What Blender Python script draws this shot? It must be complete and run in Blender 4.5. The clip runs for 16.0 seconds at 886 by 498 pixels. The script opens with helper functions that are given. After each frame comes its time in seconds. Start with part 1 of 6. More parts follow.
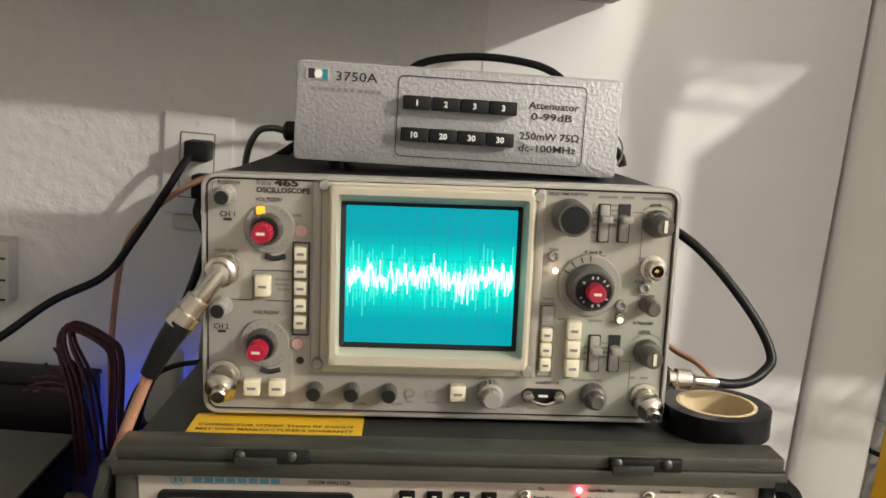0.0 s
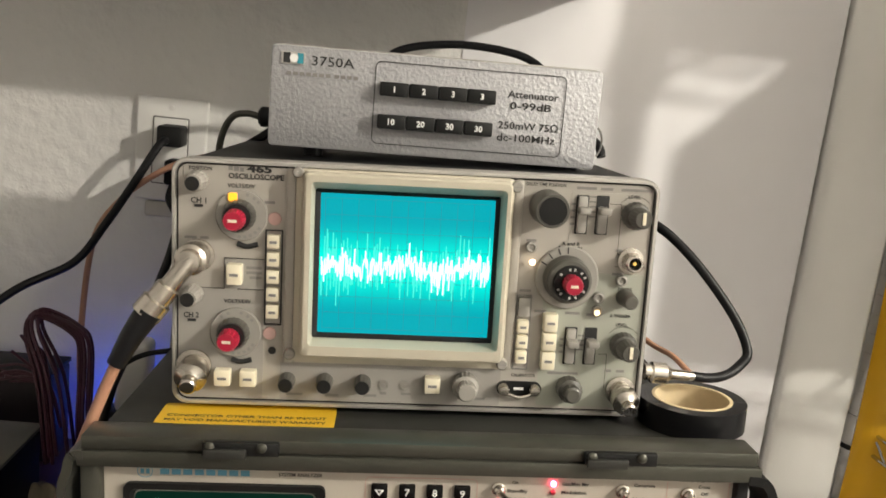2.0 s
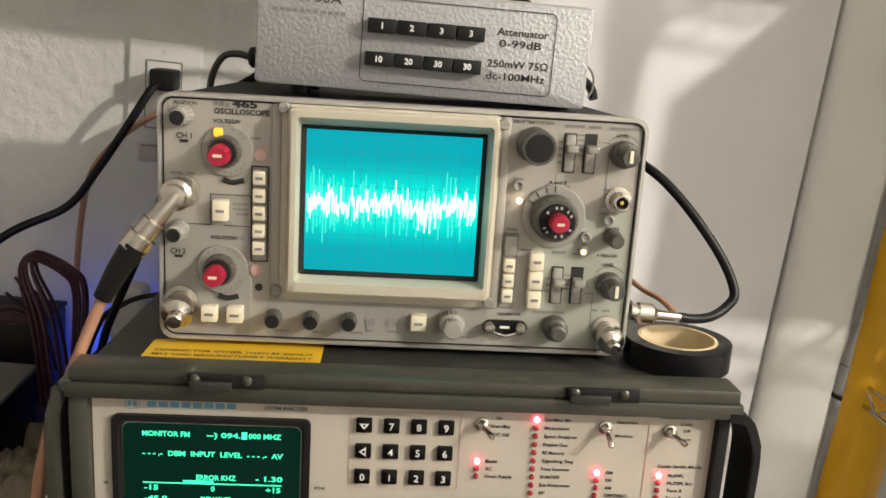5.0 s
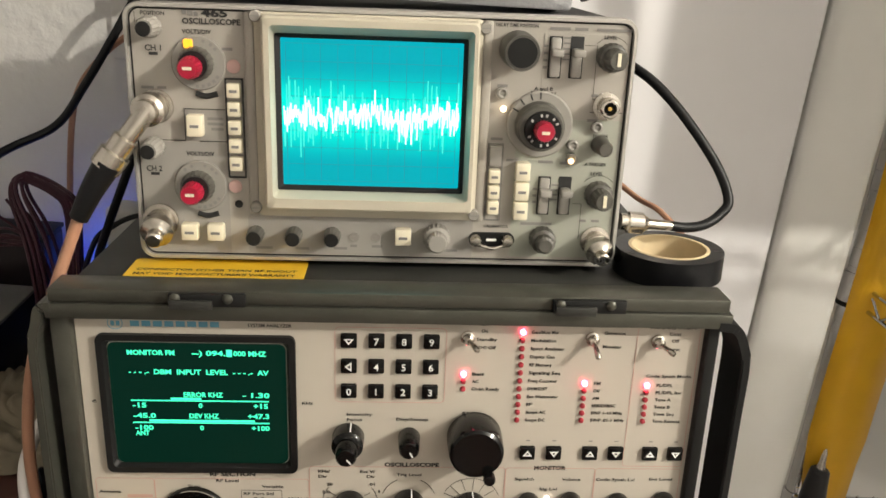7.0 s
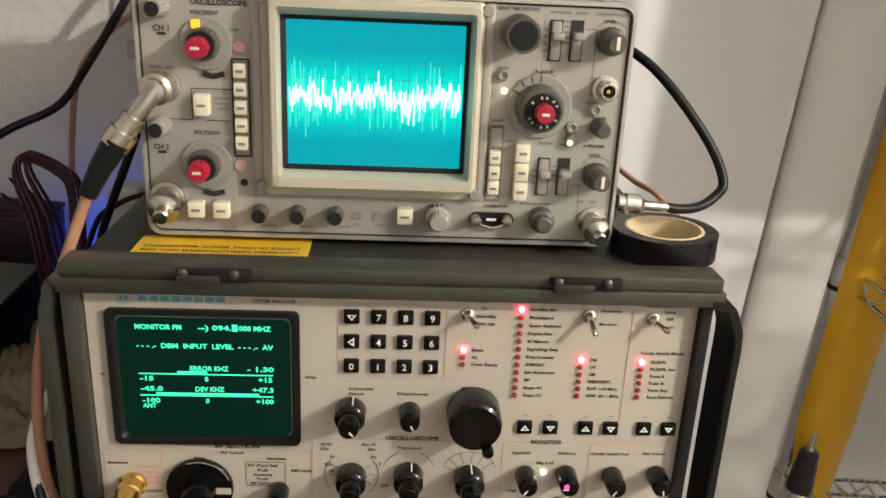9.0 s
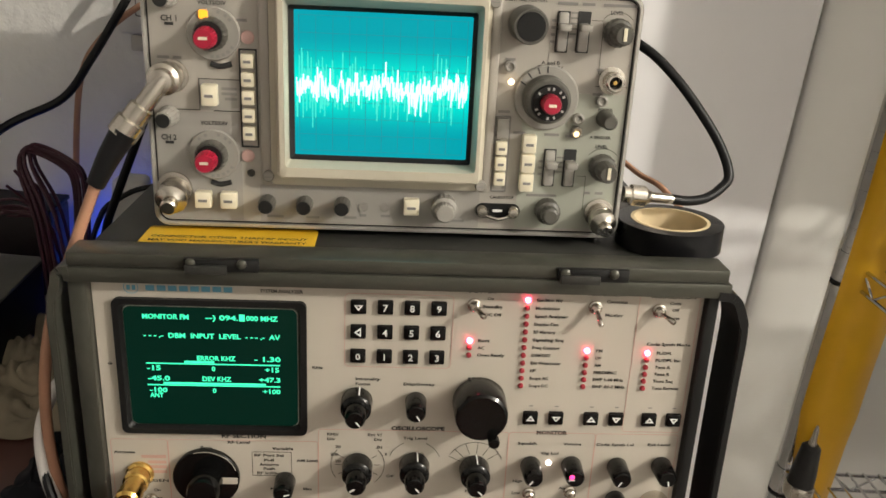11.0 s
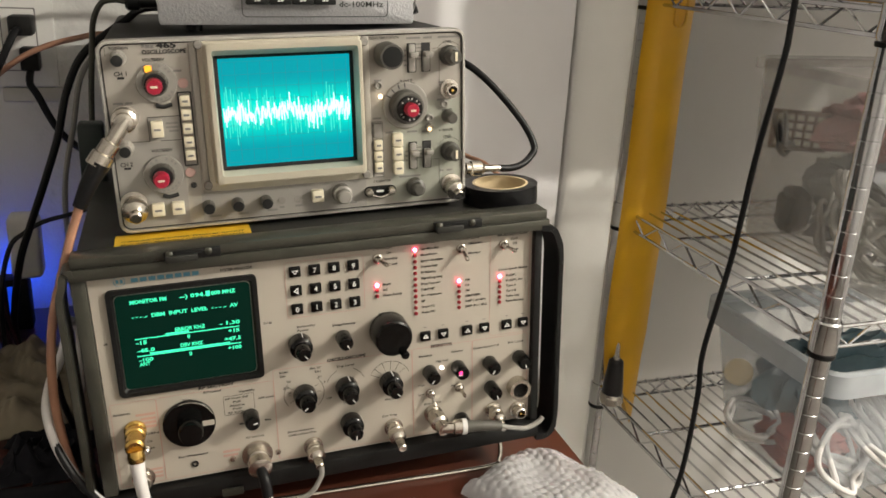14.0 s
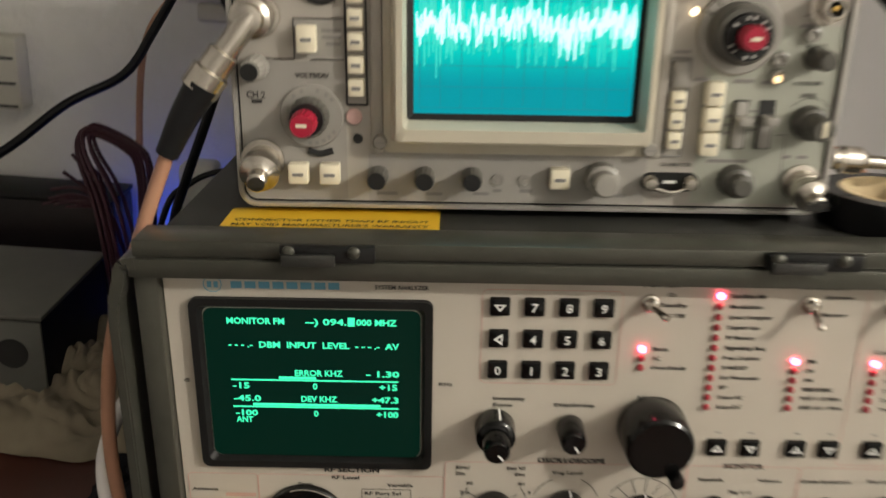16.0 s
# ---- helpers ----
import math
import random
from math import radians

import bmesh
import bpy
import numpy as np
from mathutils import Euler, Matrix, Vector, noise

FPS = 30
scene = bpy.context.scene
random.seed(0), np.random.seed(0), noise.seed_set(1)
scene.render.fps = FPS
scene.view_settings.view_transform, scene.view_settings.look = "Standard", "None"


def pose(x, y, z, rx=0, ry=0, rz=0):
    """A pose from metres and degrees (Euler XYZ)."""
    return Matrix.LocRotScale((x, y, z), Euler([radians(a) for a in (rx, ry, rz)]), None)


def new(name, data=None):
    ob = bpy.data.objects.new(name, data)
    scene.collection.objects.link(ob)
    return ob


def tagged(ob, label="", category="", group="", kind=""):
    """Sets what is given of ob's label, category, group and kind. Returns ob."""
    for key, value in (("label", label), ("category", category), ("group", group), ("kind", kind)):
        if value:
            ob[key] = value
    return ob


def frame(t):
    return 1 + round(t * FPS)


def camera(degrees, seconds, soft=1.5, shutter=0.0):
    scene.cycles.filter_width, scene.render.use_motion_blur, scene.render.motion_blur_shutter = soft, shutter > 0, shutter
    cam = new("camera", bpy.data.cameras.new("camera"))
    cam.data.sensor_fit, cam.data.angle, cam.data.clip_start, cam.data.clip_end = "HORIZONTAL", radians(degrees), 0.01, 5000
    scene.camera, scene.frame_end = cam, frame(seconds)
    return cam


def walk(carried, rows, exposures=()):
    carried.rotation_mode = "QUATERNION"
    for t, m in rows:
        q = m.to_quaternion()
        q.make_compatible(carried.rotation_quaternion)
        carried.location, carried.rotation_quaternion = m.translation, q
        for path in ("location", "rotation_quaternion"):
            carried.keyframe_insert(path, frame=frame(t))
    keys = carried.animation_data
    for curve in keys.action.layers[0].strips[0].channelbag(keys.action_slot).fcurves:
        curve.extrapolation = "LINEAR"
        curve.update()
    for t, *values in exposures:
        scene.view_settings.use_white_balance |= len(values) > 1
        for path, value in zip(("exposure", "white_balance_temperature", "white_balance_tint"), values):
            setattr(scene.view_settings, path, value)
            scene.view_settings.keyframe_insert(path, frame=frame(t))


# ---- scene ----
cam = camera(55.5, 16.0, soft=1.6, shutter=0.4)
# seconds, eye, turn in degrees
PATH = [
    (0.0, 0.1323, -0.4476, 1.1968, 78.878, -5.407, -1.953),
    (0.5, 0.1317, -0.447, 1.1976, 78.886, -5.405, -1.897),
    (1.0, 0.1325, -0.4477, 1.1972, 78.944, -5.44, -1.894),
    (1.5, 0.1334, -0.4455, 1.197, 79.009, -5.379, -1.931),
    (2.0, 0.1339, -0.44, 1.1952, 78.353, -6.381, -3.298),
    (2.5, 0.1429, -0.451, 1.1864, 77.343, -6.386, -3.428),
    (3.0, 0.1438, -0.4494, 1.1845, 76.904, -6.499, -3.437),
    (5.3, 0.1464, -0.4427, 1.1838, 74.837, -6.686, -2.862),
    (5.5, 0.1489, -0.4421, 1.1828, 73.534, -6.2, -2.598),
    (6.0, 0.1554, -0.4323, 1.1792, 69.937, -5.337, -2.323),
    (6.5, 0.1616, -0.4299, 1.1821, 69.535, -5.343, -2.306),
    (7.0, 0.164, -0.4327, 1.1817, 69.631, -5.34, -2.415),
    (7.5, 0.1627, -0.4348, 1.182, 69.622, -5.333, -2.418),
    (8.0, 0.162, -0.4415, 1.1822, 69.271, -5.549, -2.511),
    (8.5, 0.1601, -0.443, 1.1821, 68.844, -5.794, -2.582),
    (9.0, 0.1597, -0.4446, 1.1814, 68.685, -5.839, -2.613),
    (11.5, 0.1557, -0.447, 1.175, 68.295, -6.022, -2.471),
    (12.0, 0.1631, -0.4239, 1.1676, 66.113, -5.792, -2.027),
    (12.5, 0.1762, -0.4295, 1.1802, 66.263, -5.74, -2.204),
    (13.0, 0.1558, -0.4772, 1.1968, 68.299, -5.348, -5.0),
    (13.2, 0.1292, -0.5036, 1.2035, 69.115, -4.784, -7.975),
    (13.5, 0.0863, -0.5626, 1.212, 70.082, -4.041, -12.383),
    (13.7, 0.0666, -0.5897, 1.2095, 70.212, -3.449, -15.681),
    (14.0, 0.0554, -0.6248, 1.2104, 70.271, -2.97, -18.101),
    (14.5, 0.0425, -0.6342, 1.2054, 70.021, -3.043, -18.171),
    (15.0, 0.0371, -0.6216, 1.2031, 69.982, -3.019, -17.909),
    (15.2, 0.0465, -0.5941, 1.1881, 70.523, -2.682, -15.890),
    (15.5, 0.0524, -0.524, 1.1718, 69.578, -3.466, -11.472),
    (15.8, 0.0997, -0.4117, 1.1439, 69.479, -3.548, -3.559),
    (16.0, 0.115, -0.3454, 1.1274, 67.964, -3.967, 0.562),
]
EXPOSURES = [(0.0, -0.05), (1.5, 0.07), (3.0, 0.05), (5.5, 0.08), (7.0, 0.13), (8.5, 0.09), (9.0, -0.02), (11.5, -0.14), (12.5, -0.24), (13.5, -0.18), (14.5, -0.06), (15.5, -0.08), (16.0, -0.32)]
walk(cam, [(t, pose(x, y, z, rx, ry, rz)) for t, x, y, z, rx, ry, rz in PATH], EXPOSURES)

# ---- light ----
world = bpy.data.worlds.new("world")
scene.world = world
world.use_nodes = True
world.node_tree.nodes["Background"].inputs[0].default_value = (0.9, 0.85, 0.8, 1)
world.node_tree.nodes["Background"].inputs[1].default_value = 0.0


def lamp(name, place, watts, colour, radius):
    data = bpy.data.lights.new(name, "POINT")
    data.energy, data.color, data.shadow_soft_size = watts, colour, radius
    ob = new(name, data)
    ob.location = place
    return ob


lamp("room_bulb", (1.775, -1.0, 2.0), 120, (1.0, 0.94, 0.82), 0.026)
lamp("blue_light", (-0.125, 0.440, 0.800), 0.115, (0.02, 0.10, 1.0), 0.010)

# ---- materials ----


def material(name, colour, rough=0.5, metal=0.0, vary=0.08, grain=60.0, bump=0.0, bump_scale=200.0, stain=0.0, stain_scale=6.0, coat=0.0, gloss=0.5):
    m = bpy.data.materials.new(name)
    m.use_nodes = True
    nt = m.node_tree
    b = nt.nodes["Principled BSDF"]
    b.inputs["Metallic"].default_value = metal
    b.inputs["Coat Weight"].default_value = coat
    b.inputs["Specular IOR Level"].default_value = gloss
    tc = nt.nodes.new("ShaderNodeTexCoord")
    n1 = nt.nodes.new("ShaderNodeTexNoise")
    n1.inputs["Scale"].default_value = grain
    n1.inputs["Detail"].default_value = 6
    nt.links.new(tc.outputs["Object"], n1.inputs["Vector"])
    n2 = nt.nodes.new("ShaderNodeTexNoise")
    n2.inputs["Scale"].default_value = stain_scale
    n2.inputs["Detail"].default_value = 4
    nt.links.new(tc.outputs["Object"], n2.inputs["Vector"])
    dark = tuple(c * (1 - vary) for c in colour)
    lite = tuple(min(1, c * (1 + vary)) for c in colour)
    mx = nt.nodes.new("ShaderNodeMix")
    mx.data_type = "RGBA"
    mx.inputs["A"].default_value = (*dark, 1)
    mx.inputs["B"].default_value = (*lite, 1)
    nt.links.new(n1.outputs["Fac"], mx.inputs["Factor"])
    last = mx.outputs["Result"]
    if stain:
        rm = nt.nodes.new("ShaderNodeMapRange")
        rm.inputs["From Min"].default_value, rm.inputs["From Max"].default_value = 0.45, 0.75
        rm.inputs["To Max"].default_value = stain
        nt.links.new(n2.outputs["Fac"], rm.inputs["Value"])
        mx2 = nt.nodes.new("ShaderNodeMix")
        mx2.data_type = "RGBA"
        nt.links.new(last, mx2.inputs["A"])
        mx2.inputs["B"].default_value = (*(c * 0.55 for c in colour), 1)
        nt.links.new(rm.outputs["Result"], mx2.inputs["Factor"])
        last = mx2.outputs["Result"]
    nt.links.new(last, b.inputs["Base Color"])
    rr = nt.nodes.new("ShaderNodeMapRange")
    rr.inputs["To Min"].default_value, rr.inputs["To Max"].default_value = max(0.02, rough - 0.08), min(1, rough + 0.08)
    nt.links.new(n2.outputs["Fac"], rr.inputs["Value"])
    nt.links.new(rr.outputs["Result"], b.inputs["Roughness"])
    if bump:
        n3 = nt.nodes.new("ShaderNodeTexNoise")
        n3.inputs["Scale"].default_value = bump_scale
        n3.inputs["Detail"].default_value = 3
        nt.links.new(tc.outputs["Object"], n3.inputs["Vector"])
        bp = nt.nodes.new("ShaderNodeBump")
        bp.inputs["Strength"].default_value = 1.0
        bp.inputs["Distance"].default_value = bump
        nt.links.new(n3.outputs["Fac"], bp.inputs["Height"])
        nt.links.new(bp.outputs["Normal"], b.inputs["Normal"])
    return m


def glowing(name, colour, strength, base=(0.02, 0.02, 0.02)):
    m = bpy.data.materials.new(name)
    m.use_nodes = True
    b = m.node_tree.nodes["Principled BSDF"]
    b.inputs["Base Color"].default_value = (*base, 1)
    b.inputs["Emission Color"].default_value = (*colour, 1)
    b.inputs["Emission Strength"].default_value = strength
    b.inputs["Roughness"].default_value = 0.3
    return m


def clear(name, colour, rough=0.05, alpha=0.25):
    m = bpy.data.materials.new(name)
    m.use_nodes = True
    nt = m.node_tree
    b = nt.nodes["Principled BSDF"]
    b.inputs["Base Color"].default_value = (*colour, 1)
    b.inputs["Roughness"].default_value = rough
    b.inputs["IOR"].default_value = 1.45
    tc = nt.nodes.new("ShaderNodeTexCoord")
    n = nt.nodes.new("ShaderNodeTexNoise")
    n.inputs["Scale"].default_value = 14
    nt.links.new(tc.outputs["Object"], n.inputs["Vector"])
    r = nt.nodes.new("ShaderNodeMapRange")
    r.inputs["To Min"].default_value, r.inputs["To Max"].default_value = alpha * 0.7, min(1, alpha * 1.3)
    nt.links.new(n.outputs["Fac"], r.inputs["Value"])
    nt.links.new(r.outputs["Result"], b.inputs["Alpha"])
    return m


WALL = material("wall_paint", (0.78, 0.77, 0.74), 0.7, vary=0.03, grain=30, bump=0.0030, bump_scale=62, stain=0.06, stain_scale=3)
BOARD = material("smooth_white_board", (0.84, 0.83, 0.845), 0.5, vary=0.03, grain=12, stain=0.06, stain_scale=4)
WALL2 = material("smooth_wall_paint", (0.80, 0.79, 0.77), 0.6, vary=0.04, grain=8, stain=0.10, stain_scale=4)
CASING = material("white_gloss_trim", (0.88, 0.87, 0.83), 0.35, vary=0.03, grain=14, stain=0.08, stain_scale=5)
# Grey of the unseen walls, set by how much bounce fills the shadows.
ROOM = material("unseen_wall_grey", (0.58, 0.57, 0.56), 0.8, vary=0.05)
CEIL = material("ceiling_paint", (0.78, 0.77, 0.75), 0.85, bump=0.001, bump_scale=60)
FLOORM = material("floor_tile", (0.20, 0.18, 0.16), 0.5, stain=0.3)
DESK = material("brown_desk_wood", (0.085, 0.026, 0.016), 0.3, vary=0.35, grain=25, stain=0.4, stain_scale=8)
SHELFM = material("grey_shelf_board", (0.30, 0.28, 0.26), 0.6, vary=0.1)
CASE = material("olive_grey_case", (0.026, 0.026, 0.023), 0.42, vary=0.2, grain=90, bump=0.0002, bump_scale=900, stain=0.35, stain_scale=14)
TRIM = material("grey_trim_metal", (0.072, 0.071, 0.058), 0.33, metal=0.4, vary=0.15, grain=120, stain=0.3, stain_scale=20)
PANEL = material("cream_panel", (0.49, 0.45, 0.385), 0.5, vary=0.03, grain=40, stain=0.08, stain_scale=9)
SPANEL = material("scope_panel_paint", (0.39, 0.365, 0.325), 0.42, vary=0.04, grain=50, stain=0.10, stain_scale=12)
SGREEN = material("scope_panel_green_tint", (0.36, 0.37, 0.315), 0.42, vary=0.04, grain=50, stain=0.08, stain_scale=12)
SGREY = material("scope_panel_grey", (0.32, 0.305, 0.28), 0.42, vary=0.04, grain=50, stain=0.08, stain_scale=12)
ALU = material("brushed_aluminium_rim", (0.55, 0.53, 0.50), 0.32, metal=0.6, vary=0.08, grain=80, stain=0.15, stain_scale=25)
BEZEL = material("ivory_bezel_plastic", (0.52, 0.48, 0.385), 0.45, vary=0.03, grain=30, stain=0.10, stain_scale=16)
BLACKP = material("black_gloss_plastic", (0.004, 0.004, 0.004), 0.14, vary=0.2, gloss=0.32)
BLACKM = material("black_matt_plastic", (0.008, 0.008, 0.008), 0.5, vary=0.3, gloss=0.3)
RUBBER = material("black_rubber_jacket", (0.006, 0.006, 0.007), 0.42, vary=0.3, gloss=0.3)
GREYK = material("grey_knob_plastic", (0.09, 0.086, 0.075), 0.4, vary=0.1)
DIAL = material("smoked_dial_skirt", (0.31, 0.295, 0.27), 0.25, vary=0.06)
REDK = material("red_knob_plastic", (0.38, 0.010, 0.038), 0.35, vary=0.12, grain=300)
IVORY = material("ivory_button", (0.78, 0.72, 0.56), 0.4, vary=0.04)
CHROME = material("nickel_plate", (0.62, 0.58, 0.52), 0.25, metal=1.0, vary=0.08, grain=150)
STEEL = material("chrome_wire", (0.60, 0.60, 0.62), 0.10, metal=1.0, vary=0.1, grain=40)
GOLD = material("gold_plate", (0.80, 0.53, 0.16), 0.2, metal=1.0, vary=0.08, grain=150)
INK = material("black_ink", (0.018, 0.018, 0.018), 0.6)
CAPK = material("knob_face_black", (0.007, 0.007, 0.007), 0.5)
INKG = material("grey_ink", (0.22, 0.21, 0.20), 0.6)
WHITE = material("white_ink", (0.82, 0.82, 0.80), 0.5)
PINKINK = material("pink_ink", (0.52, 0.33, 0.28), 0.6)
BLUEINK = material("light_blue_ink", (0.10, 0.30, 0.42), 0.5)
YELLOW = material("yellow_sticker", (0.80, 0.50, 0.03), 0.4, vary=0.05, stain=0.15, stain_scale=30)
HAMMER = material("hammered_silver_paint", (0.33, 0.33, 0.34), 0.44, metal=0.25, vary=0.16, grain=420, bump=0.0006, bump_scale=420, stain=0.1, stain_scale=40)
TAPE = material("black_vinyl_tape", (0.006, 0.006, 0.007), 0.28, vary=0.3, grain=400, gloss=0.35)
CARD = material("cardboard_core", (0.72, 0.58, 0.36), 0.8, vary=0.12, grain=120)
COAX = material("tan_coax_jacket", (0.42, 0.22, 0.14), 0.4, vary=0.1)
WHITEC = material("white_cable_jacket", (0.75, 0.73, 0.72), 0.4, vary=0.05)
GREYC = material("grey_cable_jacket", (0.30, 0.29, 0.27), 0.45)
OUTLETM = material("white_outlet_plastic", (0.78, 0.77, 0.74), 0.35, vary=0.02)
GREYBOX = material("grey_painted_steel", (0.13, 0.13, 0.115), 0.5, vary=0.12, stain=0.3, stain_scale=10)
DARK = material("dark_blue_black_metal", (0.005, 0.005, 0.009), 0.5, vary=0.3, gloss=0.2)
YSLEEVE = material("amber_plastic", (0.80, 0.44, 0.015), 0.35, vary=0.10, grain=18, stain=0.2, stain_scale=8)
CLOTH = material("crumpled_cream_cloth", (0.26, 0.22, 0.155), 0.9, vary=0.30, grain=40, stain=0.5, stain_scale=20)
NAVY = material("dark_navy_fabric", (0.006, 0.006, 0.010), 0.95, vary=0.4, grain=90)
PURPLE = material("dark_maroon_wire", (0.055, 0.015, 0.025), 0.45, vary=0.3)
CONE = material("dark_grey_cone", (0.022, 0.022, 0.024), 0.35)
BINM = clear("clear_bin_plastic", (0.66, 0.72, 0.78), 0.2, 0.24)
BUBBLE = clear("bubble_wrap_film", (0.68, 0.68, 0.70), 0.03, 0.52)
BAG = clear("clear_bag_film", (0.45, 0.50, 0.56), 0.10, 0.10)

# ---- mesh tools ----
D = Matrix(((0.99849, 0.00165, -0.05487, 0.0), (0.0, 0.99955, 0.02999, 0.0), (0.05489, -0.02994, 0.99804, 0.972), (0, 0, 0, 1)))
BASE = {}


def thing(name, label, category, base=(0, 0, 0), frame_matrix=None, group="", kind=""):
    """An empty at its base that carries parts; parts are drawn in the thing's frame."""
    ob = new(name)
    m = frame_matrix if frame_matrix is not None else Matrix.Identity(4)
    ob.matrix_basis = m @ Matrix.Translation(base)
    BASE[ob.name] = Vector(base)
    ob.empty_display_size = 0.02
    return tagged(ob, label, category, group, kind)


def finish(me, mat, smooth=35):
    me.materials.append(mat)
    if smooth:
        for p in me.polygons:
            p.use_smooth = True
        me.set_sharp_from_angle(angle=radians(smooth))


def part(name, bm, mat, parent=None, label="", smooth=35, off=None):
    bmesh.ops.recalc_face_normals(bm, faces=bm.faces)
    base = BASE.get(parent.name, Vector((0, 0, 0))) if parent else Vector((0, 0, 0))
    bmesh.ops.translate(bm, vec=-base, verts=bm.verts)
    me = bpy.data.meshes.new(name)
    bm.to_mesh(me)
    bm.free()
    finish(me, mat, smooth)
    ob = new(name, me)
    if parent:
        ob.parent = parent
    if parent:
        BASE[ob.name] = base
    if off:
        ob.location = off
    return tagged(ob, label)


def again(ob, off, label=""):
    """The same part once more, moved by off."""
    o = ob.copy()
    scene.collection.objects.link(o)
    o.location = ob.location + Vector(off)
    BASE[o.name] = BASE.get(ob.name, Vector((0, 0, 0)))
    return tagged(o, label)


def whole(name, bm, mat, label, category, group="", kind="", smooth=35, m=None):
    ob = part(name, bm, mat, None, "", smooth)
    if m is not None:
        ob.matrix_basis = m
    return tagged(ob, label, category, group, kind)


def box(x0, x1, y0, y1, z0, z1, bevel=0.0, seg=2, bm=None):
    own = bmesh.new()
    r = bmesh.ops.create_cube(own, size=1)
    for v in r["verts"]:
        v.co = Vector(((x0 + x1) / 2 + v.co.x * (x1 - x0), (y0 + y1) / 2 + v.co.y * (y1 - y0), (z0 + z1) / 2 + v.co.z * (z1 - z0)))
    if bevel:
        bmesh.ops.bevel(own, geom=list(own.edges), offset=bevel, segments=seg, profile=0.5, affect="EDGES")
    return merge(bm, own)


def merge(bm, own):
    if bm is None:
        return own
    me = bpy.data.meshes.new("t")
    own.to_mesh(me)
    own.free()
    bm.from_mesh(me)
    bpy.data.meshes.remove(me)
    return bm


def outline(x0, x1, z0, z1, r, seg=6):
    pts = []
    for cx, cz, a in ((x1 - r, z1 - r, 0), (x0 + r, z1 - r, 90), (x0 + r, z0 + r, 180), (x1 - r, z0 + r, 270)):
        for i in range(seg + 1):
            t = radians(a + 90 * i / seg)
            pts.append((cx + r * math.cos(t), cz + r * math.sin(t)))
    return pts


def slab(x0, x1, z0, z1, r, y0, y1, bevel=0.0, seg=6, bm=None):
    """A plate with round corners that faces -y: front at y0, back at y1."""
    own = bmesh.new()
    loops = []
    steps = [(0.0, y1)] + ([(0.0, y0 + bevel), (bevel * 0.3, y0 + bevel * 0.3), (bevel, y0)] if bevel else [(0.0, y0)])
    for inset, y in steps:
        loops.append([own.verts.new((x, y, z)) for x, z in outline(x0 + inset, x1 - inset, z0 + inset, z1 - inset, max(r - inset, 1e-4), seg)])
    for a, b in zip(loops, loops[1:]):
        for i in range(len(a)):
            own.faces.new((a[i], a[(i + 1) % len(a)], b[(i + 1) % len(a)], b[i]))
    own.faces.new(loops[0])
    own.faces.new(loops[-1])
    return merge(bm, own)


def ring(sections, seg=6, bm=None):
    """A frame from a closed profile: each section is (x0, x1, z0, z1, r, y)."""
    own = bmesh.new()
    loops = [[own.verts.new((x, y, z)) for x, z in outline(x0, x1, z0, z1, r, seg)] for x0, x1, z0, z1, r, y in sections]
    for k in range(len(loops)):
        a, b = loops[k], loops[(k + 1) % len(loops)]
        for i in range(len(a)):
            own.faces.new((a[i], a[(i + 1) % len(a)], b[(i + 1) % len(a)], b[i]))
    return merge(bm, own)


def lathe(profile, at=(0, 0, 0), seg=28, axis=(0, -1, 0), flutes=0, depth=0.0, bm=None):
    """Turned form: profile of (radius, distance along axis) from the base out."""
    own = bmesh.new()
    ax = Vector(axis).normalized()
    side = ax.orthogonal().normalized()
    if abs(ax.y) > 0.99:
        side = Vector((1, 0, 0))
    up = ax.cross(side)
    loops = []
    for r, d in profile:
        if r <= 1e-6:
            loops.append([own.verts.new(Vector(at) + ax * d)])
            continue
        lp = []
        for i in range(seg):
            a = 2 * math.pi * i / seg
            rr = r - (depth if flutes and i % 2 else 0.0)
            lp.append(own.verts.new(Vector(at) + ax * d + (side * math.cos(a) + up * math.sin(a)) * rr))
        loops.append(lp)
    for a, b in zip(loops, loops[1:]):
        for i in range(seg):
            j = (i + 1) % seg
            if len(a) == 1 and len(b) == 1:
                continue
            if len(a) == 1:
                own.faces.new((a[0], b[j], b[i]))
            elif len(b) == 1:
                own.faces.new((a[i], a[j], b[0]))
            else:
                own.faces.new((a[i], a[j], b[j], b[i]))
    for lp in (loops[0], loops[-1]):
        if len(lp) > 2:
            own.faces.new(lp)
    return merge(bm, own)


def smooth_path(pts, n=10):
    p = [Vector(q) for q in pts]
    if len(p) < 3:
        return p
    ext = [p[0] * 2 - p[1]] + p + [p[-1] * 2 - p[-2]]
    out = []
    for i in range(1, len(ext) - 2):
        a, b, c, d = ext[i - 1:i + 3]
        for k in range(n):
            t = k / n
            out.append(0.5 * ((2 * b) + (c - a) * t + (2 * a - 5 * b + 4 * c - d) * t * t + (3 * b - a - 3 * c + d) * t ** 3))
    out.append(p[-1])
    return out


